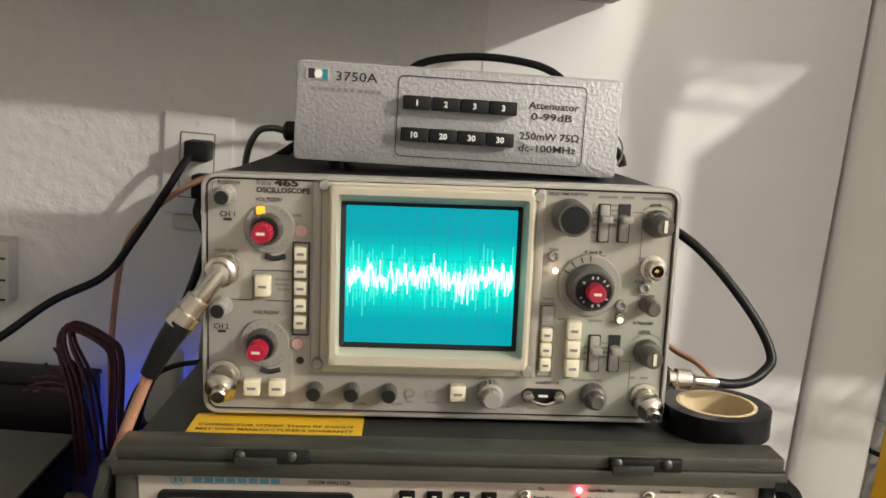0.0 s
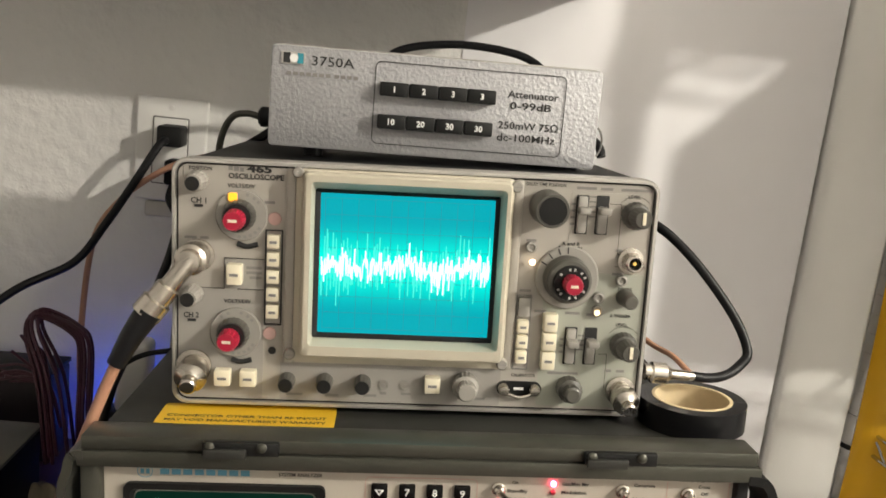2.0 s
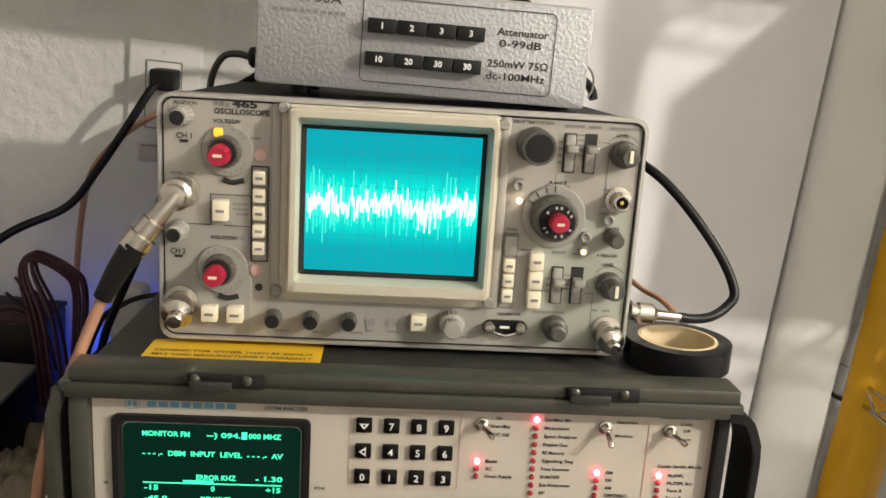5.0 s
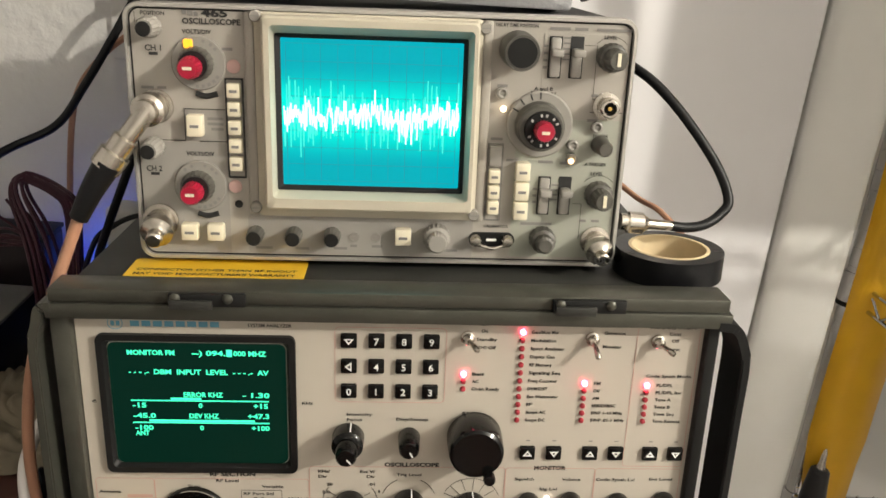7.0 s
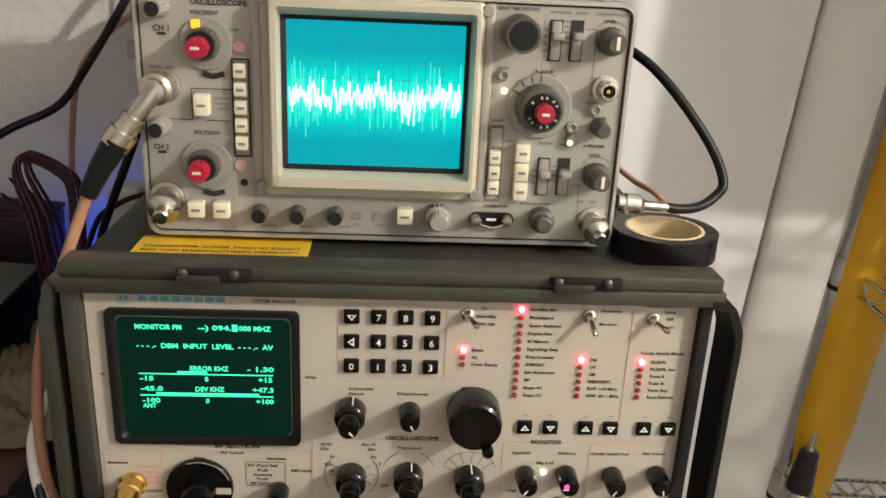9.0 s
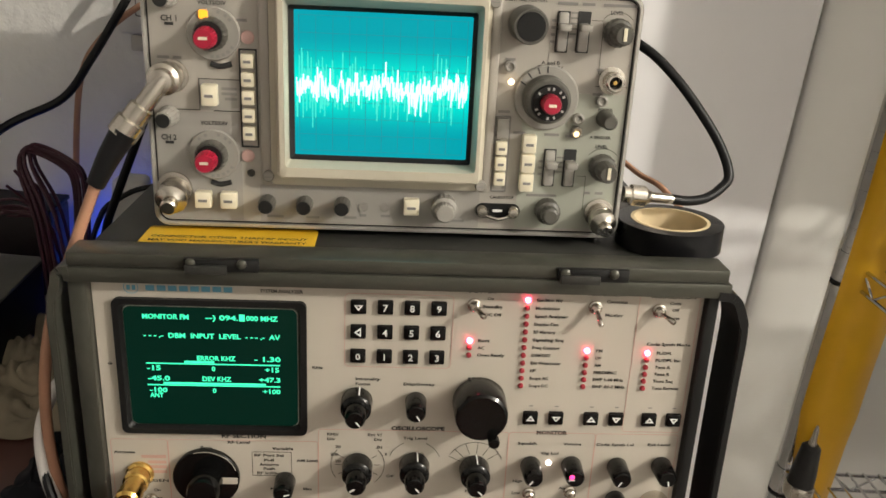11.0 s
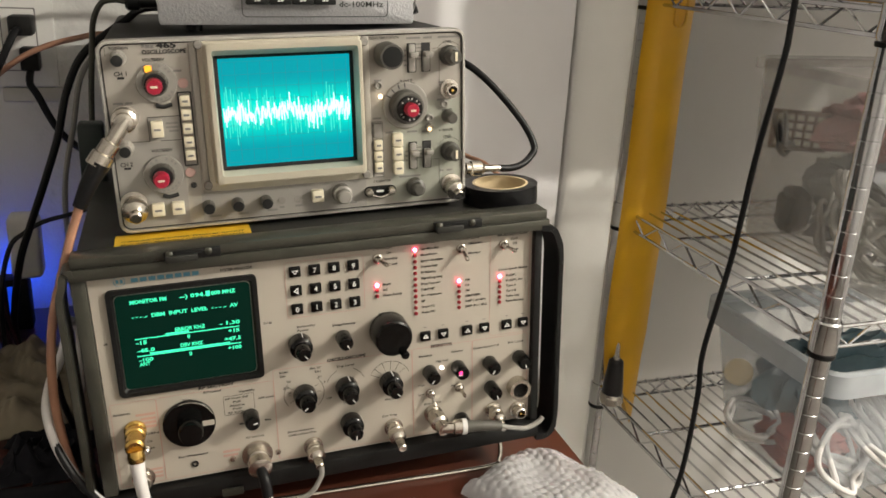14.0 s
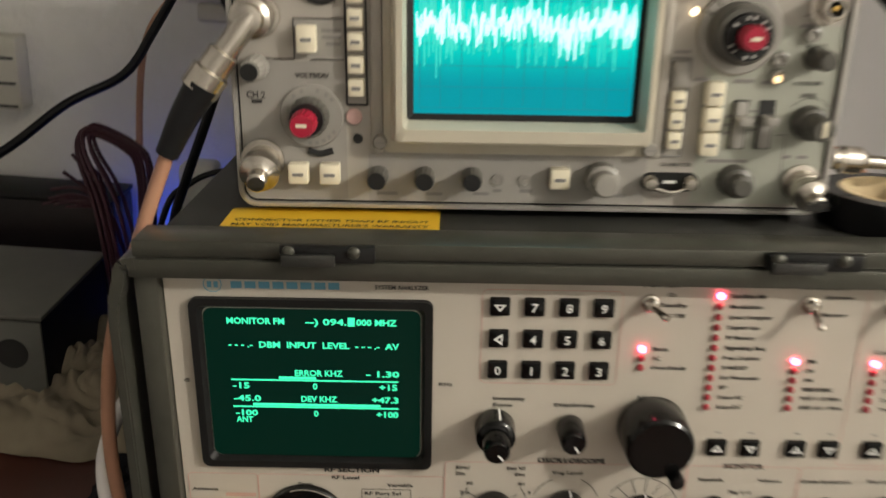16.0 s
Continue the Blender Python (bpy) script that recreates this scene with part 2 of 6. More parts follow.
def tube(pts, radius, n=10, seg=10, bm=None, taper=None):
    """A cable or rod along a smooth path."""
    own = bmesh.new()
    path = smooth_path(pts, n)
    t0 = (path[1] - path[0]).normalized()
    nrm = t0.orthogonal().normalized()
    loops = []
    for i, p in enumerate(path):
        t = (path[min(i + 1, len(path) - 1)] - path[max(i - 1, 0)]).normalized()
        nrm = (nrm - t * nrm.dot(t)).normalized()
        bi = t.cross(nrm)
        r = radius if taper is None else radius + (taper - radius) * i / (len(path) - 1)
        loops.append([own.verts.new(p + (nrm * math.cos(2 * math.pi * k / seg) + bi * math.sin(2 * math.pi * k / seg)) * r) for k in range(seg)])
    for a, b in zip(loops, loops[1:]):
        for i in range(seg):
            own.faces.new((a[i], a[(i + 1) % seg], b[(i + 1) % seg], b[i]))
    own.faces.new(loops[0])
    own.faces.new(loops[-1])
    return merge(bm, own)


FONT_CACHE = {}


def letters(words, x, z, height, parent, mat, y, width=0.0, align="c", name="lettering", bold=0.0, flat=None):
    """Raised printing on a face that looks to -y. x is its middle ("c") or left end ("l")."""
    key = (words, bold)
    if key not in FONT_CACHE:
        cu = bpy.data.curves.new("t", "FONT")
        cu.body, cu.size, cu.extrude, cu.offset, cu.resolution_u = words, 1.0, 0.0, bold, 2
        tmp = new("t", cu)
        bpy.context.view_layer.update()
        me = bpy.data.meshes.new_from_object(tmp.evaluated_get(bpy.context.evaluated_depsgraph_get()))
        bpy.data.objects.remove(tmp)
        co = np.array([v.co[:] for v in me.vertices])
        FONT_CACHE[key] = (me, co.min(0), co.max(0))
    src, lo, hi = FONT_CACHE[key]
    me = src.copy()
    me.name = name
    k = height / 0.69
    w = (hi[0] - lo[0]) * k
    kx = k * (width / w if width else 1.0)
    w = (hi[0] - lo[0]) * kx
    x0 = x - w / 2 if align == "c" else x
    base = BASE.get(parent.name, Vector((0, 0, 0)))
    for v in me.vertices:
        px, pz = (v.co.x - lo[0]) * kx + x0, (v.co.y) * k + z - height / 2
        v.co = (Vector((px, y, pz)) if flat is None else flat @ Vector((px, pz, 0))) - base
    me.materials.clear()
    me.materials.append(mat)
    ob = new(name, me)
    ob.parent = parent
    return ob


def bars(rects, y, parent, mat, name="printed_mark", joined=False):
    """Flat printed marks: each (x0, x1, z0, z1)."""
    bm = bmesh.new()
    for x0, x1, z0, z1 in rects:
        q = [bm.verts.new(c) for c in ((x0, y, z0), (x1, y, z0), (x1, y, z1), (x0, y, z1))]
        bm.faces.new(q)
        if not joined:
            part(name, bm, mat, parent, smooth=0)
            bm = bmesh.new()
    return part(name, bm, mat, parent, smooth=0) if joined else bm.free()


def line_frame(x0, x1, z0, z1, w, y, parent, mat, r=0.003, name="printed_outline"):
    return part(name, ring([(x0, x1, z0, z1, r, y), (x0 + w, x1 - w, z0 + w, z1 - w, max(r - w, 0.0003), y), (x0 + w, x1 - w, z0 + w, z1 - w, max(r - w, 0.0003), y - 0.0001), (x0, x1, z0, z1, r, y - 0.0001)], 5), mat, parent, smooth=0)

# ---- the room ----
WY = 0.48


def structure(name, bm, mat, label, smooth=0):
    return whole(name, bm, mat, label, "structure", kind="structure", smooth=smooth)


structure("wall_north", box(-1.7, 0.6150, WY, WY + 0.1, 0, 2.4), WALL, "white painted wall with orange-peel texture")
structure("wall_recess", box(0.7125, 2.2, 0.66, 0.76, 0, 2.4), WALL2, "off-white wall behind the wire rack")
# Walls out of view, added to close the room and bounce the bulb's light.
structure("wall_west", box(-1.8, -1.7, -2.6, 0.58, 0, 2.4), ROOM, "plain grey side wall, added out of view to bounce light")
structure("wall_east", box(2.2, 2.3, -2.6, 0.76, 0, 2.4), ROOM, "plain grey side wall, added out of view to bounce light")
structure("wall_south", box(-1.8, 2.3, -2.7, -2.6, 0, 2.4), ROOM, "plain grey wall added behind the camera to bounce light")
structure("floor", box(-1.8, 2.3, -2.7, 0.8, -0.1, 0), FLOORM, "grey floor")
structure("ceiling", box(-1.8, 2.3, -2.7, 0.8, 2.4, 2.5), CEIL, "white ceiling")
structure("wall_board", box(0.205, 0.6165, WY - 0.0012, WY - 0.0002, 0.3, 2.0), BOARD, "smooth white board standing flat on the wall")

# rounded trim beside the board
bm = bmesh.new()
prof = []
for i in range(13):
    a = math.pi * i / 12
    prof.append((0.620 + 0.0460 * (1 - math.cos(a)), WY - 0.003 - 0.015 * math.sin(a)))
prof += [(0.712, 0.70), (0.620, 0.70)]
lo = [bm.verts.new((x, y, 0.0)) for x, y in prof]
hi = [bm.verts.new((x, y, 2.4)) for x, y in prof]
for i in range(len(prof)):
    j = (i + 1) % len(prof)
    bm.faces.new((lo[i], lo[j], hi[j], hi[i]))
bm.faces.new(lo), bm.faces.new(hi)
structure("trim", bm, CASING, "cream gloss rounded corner trim", 40)

# desk
desk = thing("desk", "dark reddish-brown wooden desk top with worn gloss", "desk", (-0.5, 0.1, 0))
part("tabletop", box(-1.35, 0.424, -0.42, 0.47, 0.715, 0.75, 0.004), DESK, desk)
for lx in (-1.3, 0.37):
    for ly in (-0.37, 0.42):
        part("leg", box(lx - 0.025, lx + 0.025, ly - 0.025, ly + 0.025, 0, 0.715, 0.003), DESK, desk)

# shelf over the desk
hs = thing("wall_shelf", "grey wall shelf board above the bench", "shelf", (-0.4, WY, 1.28))
part("board", box(-1.4, 0.335, 0.20, WY - 0.007, 1.296, 1.318, 0.002), SHELFM, hs)
for bx in (-1.0, -0.5):
    part("bracket", box(bx, bx + 0.02, 0.30, WY - 0.007, 1.28, 1.2955, 0.001), SHELFM, hs)


# ---- the radio test set ----
AX0, AX1, AZ0, AZ1 = -0.004, 0.353, -0.187, 0.001
an = thing("radio_test_set", "olive-grey radio test set with cream panel and green display", "test set", (0.17, 0.2, -0.205), D)
body = part("body", box(-0.0125, 0.3565, 0.002, 0.42, -0.203, 0.0080, 0.004), CASE, an, "scuffed dark olive-grey metal case")
panel = part("front_panel", slab(AX0, AX1, AZ0, AZ1, 0.002, 0.0, 0.004), PANEL, an, "cream enamel control panel")
# ridged upper trim
part("upper_trim", box(-0.0150, 0.3640, -0.0115, 0.004, -0.0026, 0.0062, 0.0009), TRIM, an)
part("upper_trim", box(-0.0130, 0.3620, -0.0098, 0.012, 0.0065, 0.0144, 0.0011), TRIM, an, "worn grey metal edge")
# Lower trim is black, so the shaded gap under the panel reads dark.
part("lower_trim", box(-0.0125, 0.3600, -0.010, 0.004, -0.204, -0.1885, 0.002), BLACKM, an)
for x0, x1 in ((0.052, 0.093), (0.261, 0.302)):
    la = part("latch", box(x0, x1, -0.0138, -0.0097, 0.0066, 0.0142, 0.0008), BLACKM, an, "dark draw latch")
    part("latch_tongue", box(x0 + 0.001, x0 + 0.024, -0.0168, -0.0140, 0.0058, 0.0112, 0.0008), CASE, la)
    for rx in (x0 + 0.004, x1 - 0.009):
        part("rivet", lathe([(0.0028, 0), (0.0028, 0.001), (0.0016, 0.002), (0, 0.0022)], (rx, -0.0138, 0.0118), 12), TRIM, la)
# side handles: flat loops beside the case, with a slot between bar and case
for side, mat, lab in ((-1, TRIM, "worn grey side handle"), (1, BLACKM, "black carrying handle")):
    x_in, x_out = (-0.0105, -0.0235) if side < 0 else (0.3560, 0.3755)
    own = bmesh.new()
    pts = [(x_in, 0.0045), (x_in + 0.55 * (x_out - x_in), 0.0030), (x_out - side * 0.0035, -0.0060), (x_out, -0.0200), (x_out, -0.0600), (x_out, -0.1400), (x_out, -0.1820), (x_out - side * 0.0030, -0.1980), (x_in + 0.5 * (x_out - x_in), -0.2035), (x_in, -0.2035)]
    if side > 0:
        pts = [(x, z - 0.0055) if z > -0.03 else (x, z) for x, z in pts]
    path = smooth_path([(x, 0, z) for x, z in pts], 4)
    loops = []
    for i, p in enumerate(path):
        t = (path[min(i + 1, len(path) - 1)] - path[max(i - 1, 0)]).normalized()
        nrm = Vector((-t.z, 0, t.x))
        q = [own.verts.new(Vector((p.x, y, p.z)) + nrm * dn) for y, dn in ((-0.012, -0.0026), (0.020, -0.0026), (0.020, 0.0026), (-0.012, 0.0026))]
        loops.append(q)
    for a, b in zip(loops, loops[1:]):
        for i in range(4):
            own.faces.new((a[i], a[(i + 1) % 4], b[(i + 1) % 4], b[i]))
    own.faces.new(loops[0]), own.faces.new(loops[-1])
    bmesh.ops.bevel(own, geom=[e for e in own.edges if e.calc_length() > 0.004 or len(e.link_faces) == 2 and e.calc_face_angle(0) > 0.9], offset=0.0009, segments=2, affect="EDGES")
    part("handle", own, mat, an, lab)
part("side_rail", box(0.3532, 0.3600, -0.006, 0.004, -0.188, 0.001, 0.001), BLACKM, an)
part("side_rail", box(-0.0150, -0.0045, -0.006, 0.004, -0.188, 0.001, 0.001), TRIM, an)
# tilt bail and feet
bail = tube([(0.040, 0.030, -0.203), (0.040, 0.012, -0.216), (0.046, 0.004, -0.2222), (0.08, 0.003, -0.2243), (0.2, 0.004, -0.2308), (0.315, 0.006, -0.2370), (0.329, 0.010, -0.2335), (0.333, 0.018, -0.222), (0.333, 0.030, -0.203)], 0.0021, 8, 10)
part("tilt_bail", bail, CHROME, an, "bright steel wire tilt stand")
for fx in (0.01, 0.335):
    part("foot", lathe([(0.009, 0), (0.009, 0.004 + (fx + 0.018) * 0.055), (0, 0.0041 + (fx + 0.018) * 0.055)], (fx, 0.40, -0.203), 16, (0, 0, -1)), RUBBER, an)
# Black block fills the gap to the desk, in place of its deep shade.
part("gap_shade", box(0.000, 0.345, 0.020, 0.40, -0.2185, -0.2032, 0.003), BLACKM, an, "black block added for the shade under the case")
part("name_tab", box(0.075, 0.092, -0.013, -0.0102, -0.2035, -0.197, 0.0006), TRIM, an, "small metal tab")

# display
scr = part("display_bezel", ring([(0.007, 0.118, -0.1045, -0.0155, 0.004, 0.001), (0.007, 0.118, -0.1045, -0.0155, 0.004, -0.003), (0.0105, 0.1145, -0.101, -0.019, 0.003, -0.003), (0.0125, 0.1125, -0.099, -0.021, 0.004, 0.0005), (0.0125, 0.1125, -0.099, -0.021, 0.004, 0.001)]), BLACKM, an, "black display surround")
GLASS = glowing("green_display_glass", (0.0, 0.016, 0.009), 1.0, (0.002, 0.004, 0.003))
glass = part("display_glass", slab(0.0126, 0.1124, -0.0989, -0.0211, 0.004, -0.0006, 0.0009), GLASS, scr, "dark green tube face")
GLASS.node_tree.nodes["Principled BSDF"].inputs["Specular IOR Level"].default_value = 0.12
GREEN = glowing("green_phosphor", (0.05, 1.0, 0.50), 1.6)


def dtext(s, x, z, w, align="l"):
    letters(s, x, z, 0.0030, glass, GREEN, -0.0010, w, align, "display_text", bold=0.03)


dtext("MONITOR FM", 0.0235, -0.0270, 0.0265)
dtext("--) 094.", 0.0595, -0.0270, 0.0190)
dtext("000 MHZ", 0.0829, -0.0270, 0.0185)
bars([(0.0790, 0.0822, -0.0290, -0.0246)], -0.0011, glass, GREEN, "cursor_block")
dtext("- - - .-  DBM  INPUT  LEVEL  - - - .-  AV", 0.0235, -0.0390, 0.0790)
dtext("ERROR KHZ", 0.0535, -0.0535, 0.0225)
dtext("- 1.30", 0.0870, -0.0535, 0.0155)
bars([(0.0235, 0.1020, -0.0578, -0.0570), (0.0460, 0.0635, -0.0568, -0.0554), (0.0235, 0.1020, -0.0722, -0.0714), (0.0330, 0.0935, -0.0712, -0.0698)], -0.0011, glass, GREEN, "scale_line")
dtext("-15", 0.0240, -0.0605, 0.0080)
dtext("0", 0.0617, -0.0605, 0.0022)
dtext("+15", 0.0930, -0.0605, 0.0085)
dtext("-45.0", 0.0240, -0.0673, 0.0130)
dtext("DEV KHZ", 0.0560, -0.0673, 0.0170)
dtext("+47.3", 0.0895, -0.0673, 0.0125)
dtext("-100", 0.0245, -0.0752, 0.0105)
dtext("0", 0.0617, -0.0752, 0.0022)
dtext("+100", 0.0915, -0.0752, 0.0105)
dtext("ANT", 0.0245, -0.0788, 0.0080)

# maker's mark and title
bars([(0.0265 + i * 0.0063, 0.0265 + i * 0.0063 + 0.0050, -0.0112, -0.0078) for i in range(8)], -0.0003, an, BLUEINK, "maker_mark")
part("maker_badge", ring([(0.0140, 0.0225, -0.0132, -0.0055, 0.0038, -0.0003), (0.0144, 0.0221, -0.0128, -0.0059, 0.0034, -0.0003), (0.0144, 0.0221, -0.0128, -0.0059, 0.0034, -0.0004), (0.0140, 0.0225, -0.0132, -0.0055, 0.0038, -0.0004)]), BLUEINK, an, smooth=0)
bars([(0.0158, 0.0178, -0.0110, -0.0080), (0.0188, 0.0208, -0.0110, -0.0080)], -0.0003, an, BLUEINK, "maker_badge_mark")


def ptext(s, x, z, h=0.0022, w=0.0, align="l", mat=INK, bold=0.025):
    letters(s, x, z, h, an, mat, -0.0003, w, align, bold=bold)


ptext("COMMUNICATIONS", 0.0915, -0.0058, 0.0020, 0.0245)
ptext("SYSTEM ANALYZER", 0.0915, -0.0096, 0.0020, 0.0245)
ptext("dB", 0.0010, -0.0585, 0.0018)
ptext("KHz", 0.1210, -0.0585, 0.0018, 0.0065)

# keypad
line_frame(0.1400, 0.2040, -0.0575, -0.0095, 0.0004, -0.0002, an, PINKINK, 0.003)
key0 = None
for r, row in enumerate((("v", "7", "8", "9"), ("<", "4", "5", "6"), ("0", "1", "2", "3"))):
    for c, s in enumerate(row):
        kx, kz = 0.1482 + 0.0157 * c, -0.0177 - 0.0160 * r
        if key0 is None:
            key0 = part("key", slab(kx - 0.0046, kx + 0.0046, kz - 0.0043, kz + 0.0043, 0.0008, -0.0022, 0.001, 0.0005, 3), BLACKP, an)
            k = key0
        else:
            k = again(key0, (0.0157 * c, 0, -0.0160 * r))
        if s in "v<":
            w = [(-0.0028, 0.0014), (0.0028, 0.0014), (0, -0.0022)] if s == "v" else [(0.0016, 0.0030), (0.0016, -0.0030), (-0.0024, 0)]
            t = bmesh.new()
            o = [t.verts.new((kx + a, -0.0024, kz + b)) for a, b in w]
            cx, cz = sum(a for a, b in w) / 3, sum(b for a, b in w) / 3
            i = [t.verts.new((kx + cx + (a - cx) * 0.45, -0.0024, kz + cz + (b - cz) * 0.45)) for a, b in w]
            for q in range(3):
                t.faces.new((o[q], o[(q + 1) % 3], i[(q + 1) % 3], i[q]))
            part("key_symbol", t, WHITE, an, smooth=0)
        else:
            letters(s, kx, kz, 0.0042, an, WHITE, -0.0024, 0.0, "c", "key_symbol", bold=0.01)

# up and down keys
for n, kx in enumerate((0.2552, 0.2712, 0.2932, 0.3090, 0.3300, 0.3455)):
    kz = -0.0900
    again(key0, (kx - 0.1482, 0, kz + 0.0177))
    s = 1 if n % 2 == 0 else -1
    w = [(-0.0028, -0.0017 * s), (0.0028, -0.0017 * s), (0, 0.0022 * s)]
    t = bmesh.new()
    o = [t.verts.new((kx + a, -0.0024, kz + b)) for a, b in w]
    i = [t.verts.new((kx + a * 0.4, -0.0024, kz + b * 0.4 - 0.0001 * s)) for a, b in w]
    for q in range(3):
        t.faces.new((o[q], o[(q + 1) % 3], i[(q + 1) % 3], i[q]))
    part("key_symbol", t, WHITE, an, smooth=0)
    bars([(kx - 0.0012, kx + 0.0012, kz + 0.0075, kz + 0.0083)], -0.0003, an, INKG, "printed_mark")

# indicator lamps
LEDOFF = material("dull_red_lens", (0.34, 0.03, 0.045), 0.4)
LEDON = glowing("lit_red_lens", (1.0, 0.06, 0.13), 34.0, (0.5, 0.05, 0.05))
LEDWHITE = glowing("lit_white_lens", (1.0, 0.85, 0.75), 8.0, (0.7, 0.7, 0.6))
LENS = [(0.0016, 0.0), (0.0016, 0.0012), (0.0011, 0.0019), (0.0, 0.0022)]
led_on = part("indicator_lamp", lathe(LENS, (0.2475, 0, -0.0110), 12), LEDON, an, "glowing red lamp")
led_off = part("indicator_lamp", lathe(LENS, (0.2475, 0, -0.0162), 12), LEDOFF, an)
names = ("Gen/Mon Mtr", "Modulation", "Spect Analyzer", "Duplex Gen", "RF Memory", "Signaling Seq", "Freq Counter", "DVM/DIST", "Ext Wattmeter", "IF", "Scope AC", "Scope DC")
for i, s in enumerate(names):
    z = -0.0110 - 0.00518 * i
    if i > 1:
        again(led_off, (0, 0, -0.00518 * (i - 1)))
    ptext(s, 0.2525, z, 0.0020, 0.00135 * len(s) + 0.001)
for i, s in enumerate(("FM", "CW", "AM", "SSB/DSBSC", "SWP 1-10 MHz", "SWP .01-1 MHz")):
    z = -0.0433 - 0.0049 * i
    again(led_on if i == 0 else led_off, (0.0385, 0, z + (0.0110 if i == 0 else 0.0162)))
    ptext(s, 0.2915, z, 0.0020, 0.00150 * len(s) + 0.001)
for i, s in enumerate(("PL/DPL", "PL/DPL Inv", "Tone A", "Tone B", "Tone Seq", "Tone Remote")):
    z = -0.0440 - 0.0048 * i
    again(led_on if i == 0 else led_off, (0.0757, 0, z + (0.0110 if i == 0 else 0.0162)))
    ptext(s, 0.3290, z, 0.0020, 0.00145 * len(s) + 0.001)
for i, s in enumerate(("Batt", "AC", "Oven Ready")):
    z = -0.0382 - 0.0048 * i
    again(led_on if i == 0 else led_off, (-0.0330, 0, z + (0.0110 if i == 0 else 0.0162)))
    ptext(s, 0.2195, z, 0.0020, 0.00155 * len(s) + 0.001)
sig = part("indicator_lamp", lathe(LENS, (0.2697, 0, -0.1228), 12), LEDWHITE, an, "bright signal lamp")

for s, x, z, w in (("POWER", 0.2205, -0.0060, 0.0160), ("DISPLAY", 0.2610, -0.0055, 0.0180), ("FUNCTION", 0.2935, -0.0060, 0.0215), ("MODULATION", 0.3345, -0.0065, 0.0270), ("OSCILLOSCOPE", 0.1860, -0.0995, 0.0330), ("MONITOR", 0.2700, -0.1010, 0.0195), ("RF SECTION", 0.0790, -0.1070, 0.0270)):
    letters(s, x, z, 0.0026, an, INK, -0.0003, w, "c", bold=0.04)
for s, x, z, w in (("On", 0.2235, -0.0108, 0.0038), ("Standby", 0.2210, -0.0160, 0.0120), ("DC Off", 0.2225, -0.0212, 0.0100), ("Generate", 0.2945, -0.0108, 0.0125), ("Monitor", 0.2945, -0.0195, 0.0110),
                   ("Cont", 0.3325, -0.0108, 0.0070), ("Off", 0.3345, -0.0152, 0.0045), ("Burst", 0.3325, -0.0205, 0.0075), ("Code Synth Mode", 0.3220, -0.0380, 0.0270), ("Intensity", 0.1470, -0.0655, 0.0150), ("Focus", 0.1470, -0.0690, 0.0090),
                   ("Disp/Sweep", 0.1760, -0.0685, 0.0190), ("RF Scan", 0.2150, -0.0640, 0.0130), ("Trig Level", 0.1770, -0.1065, 0.0150), ("KHz/", 0.1300, -0.1045, 0.0070), ("Div", 0.1300, -0.1080, 0.0050), ("Ext V/", 0.1550, -0.1045, 0.0090), ("Div", 0.1590, -0.1080, 0.0050),
                   ("Squelch", 0.2490, -0.1090, 0.0120), ("Volume", 0.2780, -0.1090, 0.0115), ("Sig Lvl", 0.2645, -0.1160, 0.0110), ("Code Synth Lvl", 0.2990, -0.1090, 0.0240), ("Ext Level", 0.3320, -0.1085, 0.0145),
                   ("RF Level", 0.0690, -0.1115, 0.0135), ("Step", 0.0520, -0.1155, 0.0075), ("Variable", 0.0960, -0.1155, 0.0130), ("Antenna", -0.0005, -0.1195, 0.0130), ("GEN", 0.0215, -0.1400, 0.0100), ("On", 0.0220, -0.1470, 0.0040), ("Bat", 0.0220, -0.1530, 0.0050),
                   ("RF Port Sel", 0.0850, -0.1205, 0.0180), ("Pull", 0.0910, -0.1240, 0.0060), ("Antenna", 0.0880, -0.1272, 0.0120), ("Push", 0.0905, -0.1302, 0.0070), ("RF In/Out", 0.0865, -0.1335, 0.0150), ("AM Limit", 0.1110, -0.1240, 0.0135), ("Min", 0.0945, -0.1450, 0.0050), ("Max", 0.1150, -0.1450, 0.0055),
                   ("Ext Wattmeter", 0.0440, -0.1665, 0.0240), ("RF In/Out", 0.0985, -0.1590, 0.0150), ("Horiz", 0.2180, -0.1450, 0.0080), ("Off", 0.1670, -0.1345, 0.0050), ("20", 0.1350, -0.1135, 0.0035), ("2.0", 0.1320, -0.1190, 0.0050), ("20", 0.1350, -0.1240, 0.0035), (".01", 0.1600, -0.1135, 0.0040), (".1", 0.1640, -0.1185, 0.0030),
                   ("Demod Out", 0.2530, -0.1560, 0.0160), ("Ext Trig", 0.2150, -0.1610, 0.0130), ("Demodulation", 0.1330, -0.1605, 0.0220), ("Calibration Out", 0.1330, -0.1640, 0.0240), ("Vert", 0.1810, -0.1415, 0.0080), ("Alarm", 0.2780, -0.1420, 0.0090), ("High", 0.2480, -0.1370, 0.0060), ("Low", 0.2480, -0.1460, 0.0055)):
    ptext(s, x, z, 0.0019, w, "l")
# red caution print
for i, (x0, x1, z) in enumerate(((0.0160, 0.0310, -0.1225), (0.0195, 0.0310, -0.1265), (0.0205, 0.0310, -0.1300), (0.0195, 0.0310, -0.1335), (0.0200, 0.0310, -0.1730), (0.0210, 0.0310, -0.1765), (0.0205, 0.0310, -0.1800), (0.0790, 0.0930, -0.1685), (0.0790, 0.0910, -0.1725))):
    bars([(x0, x1, z - 0.0011, z + 0.0011)], -0.0003, an, PINKINK, "caution_print")
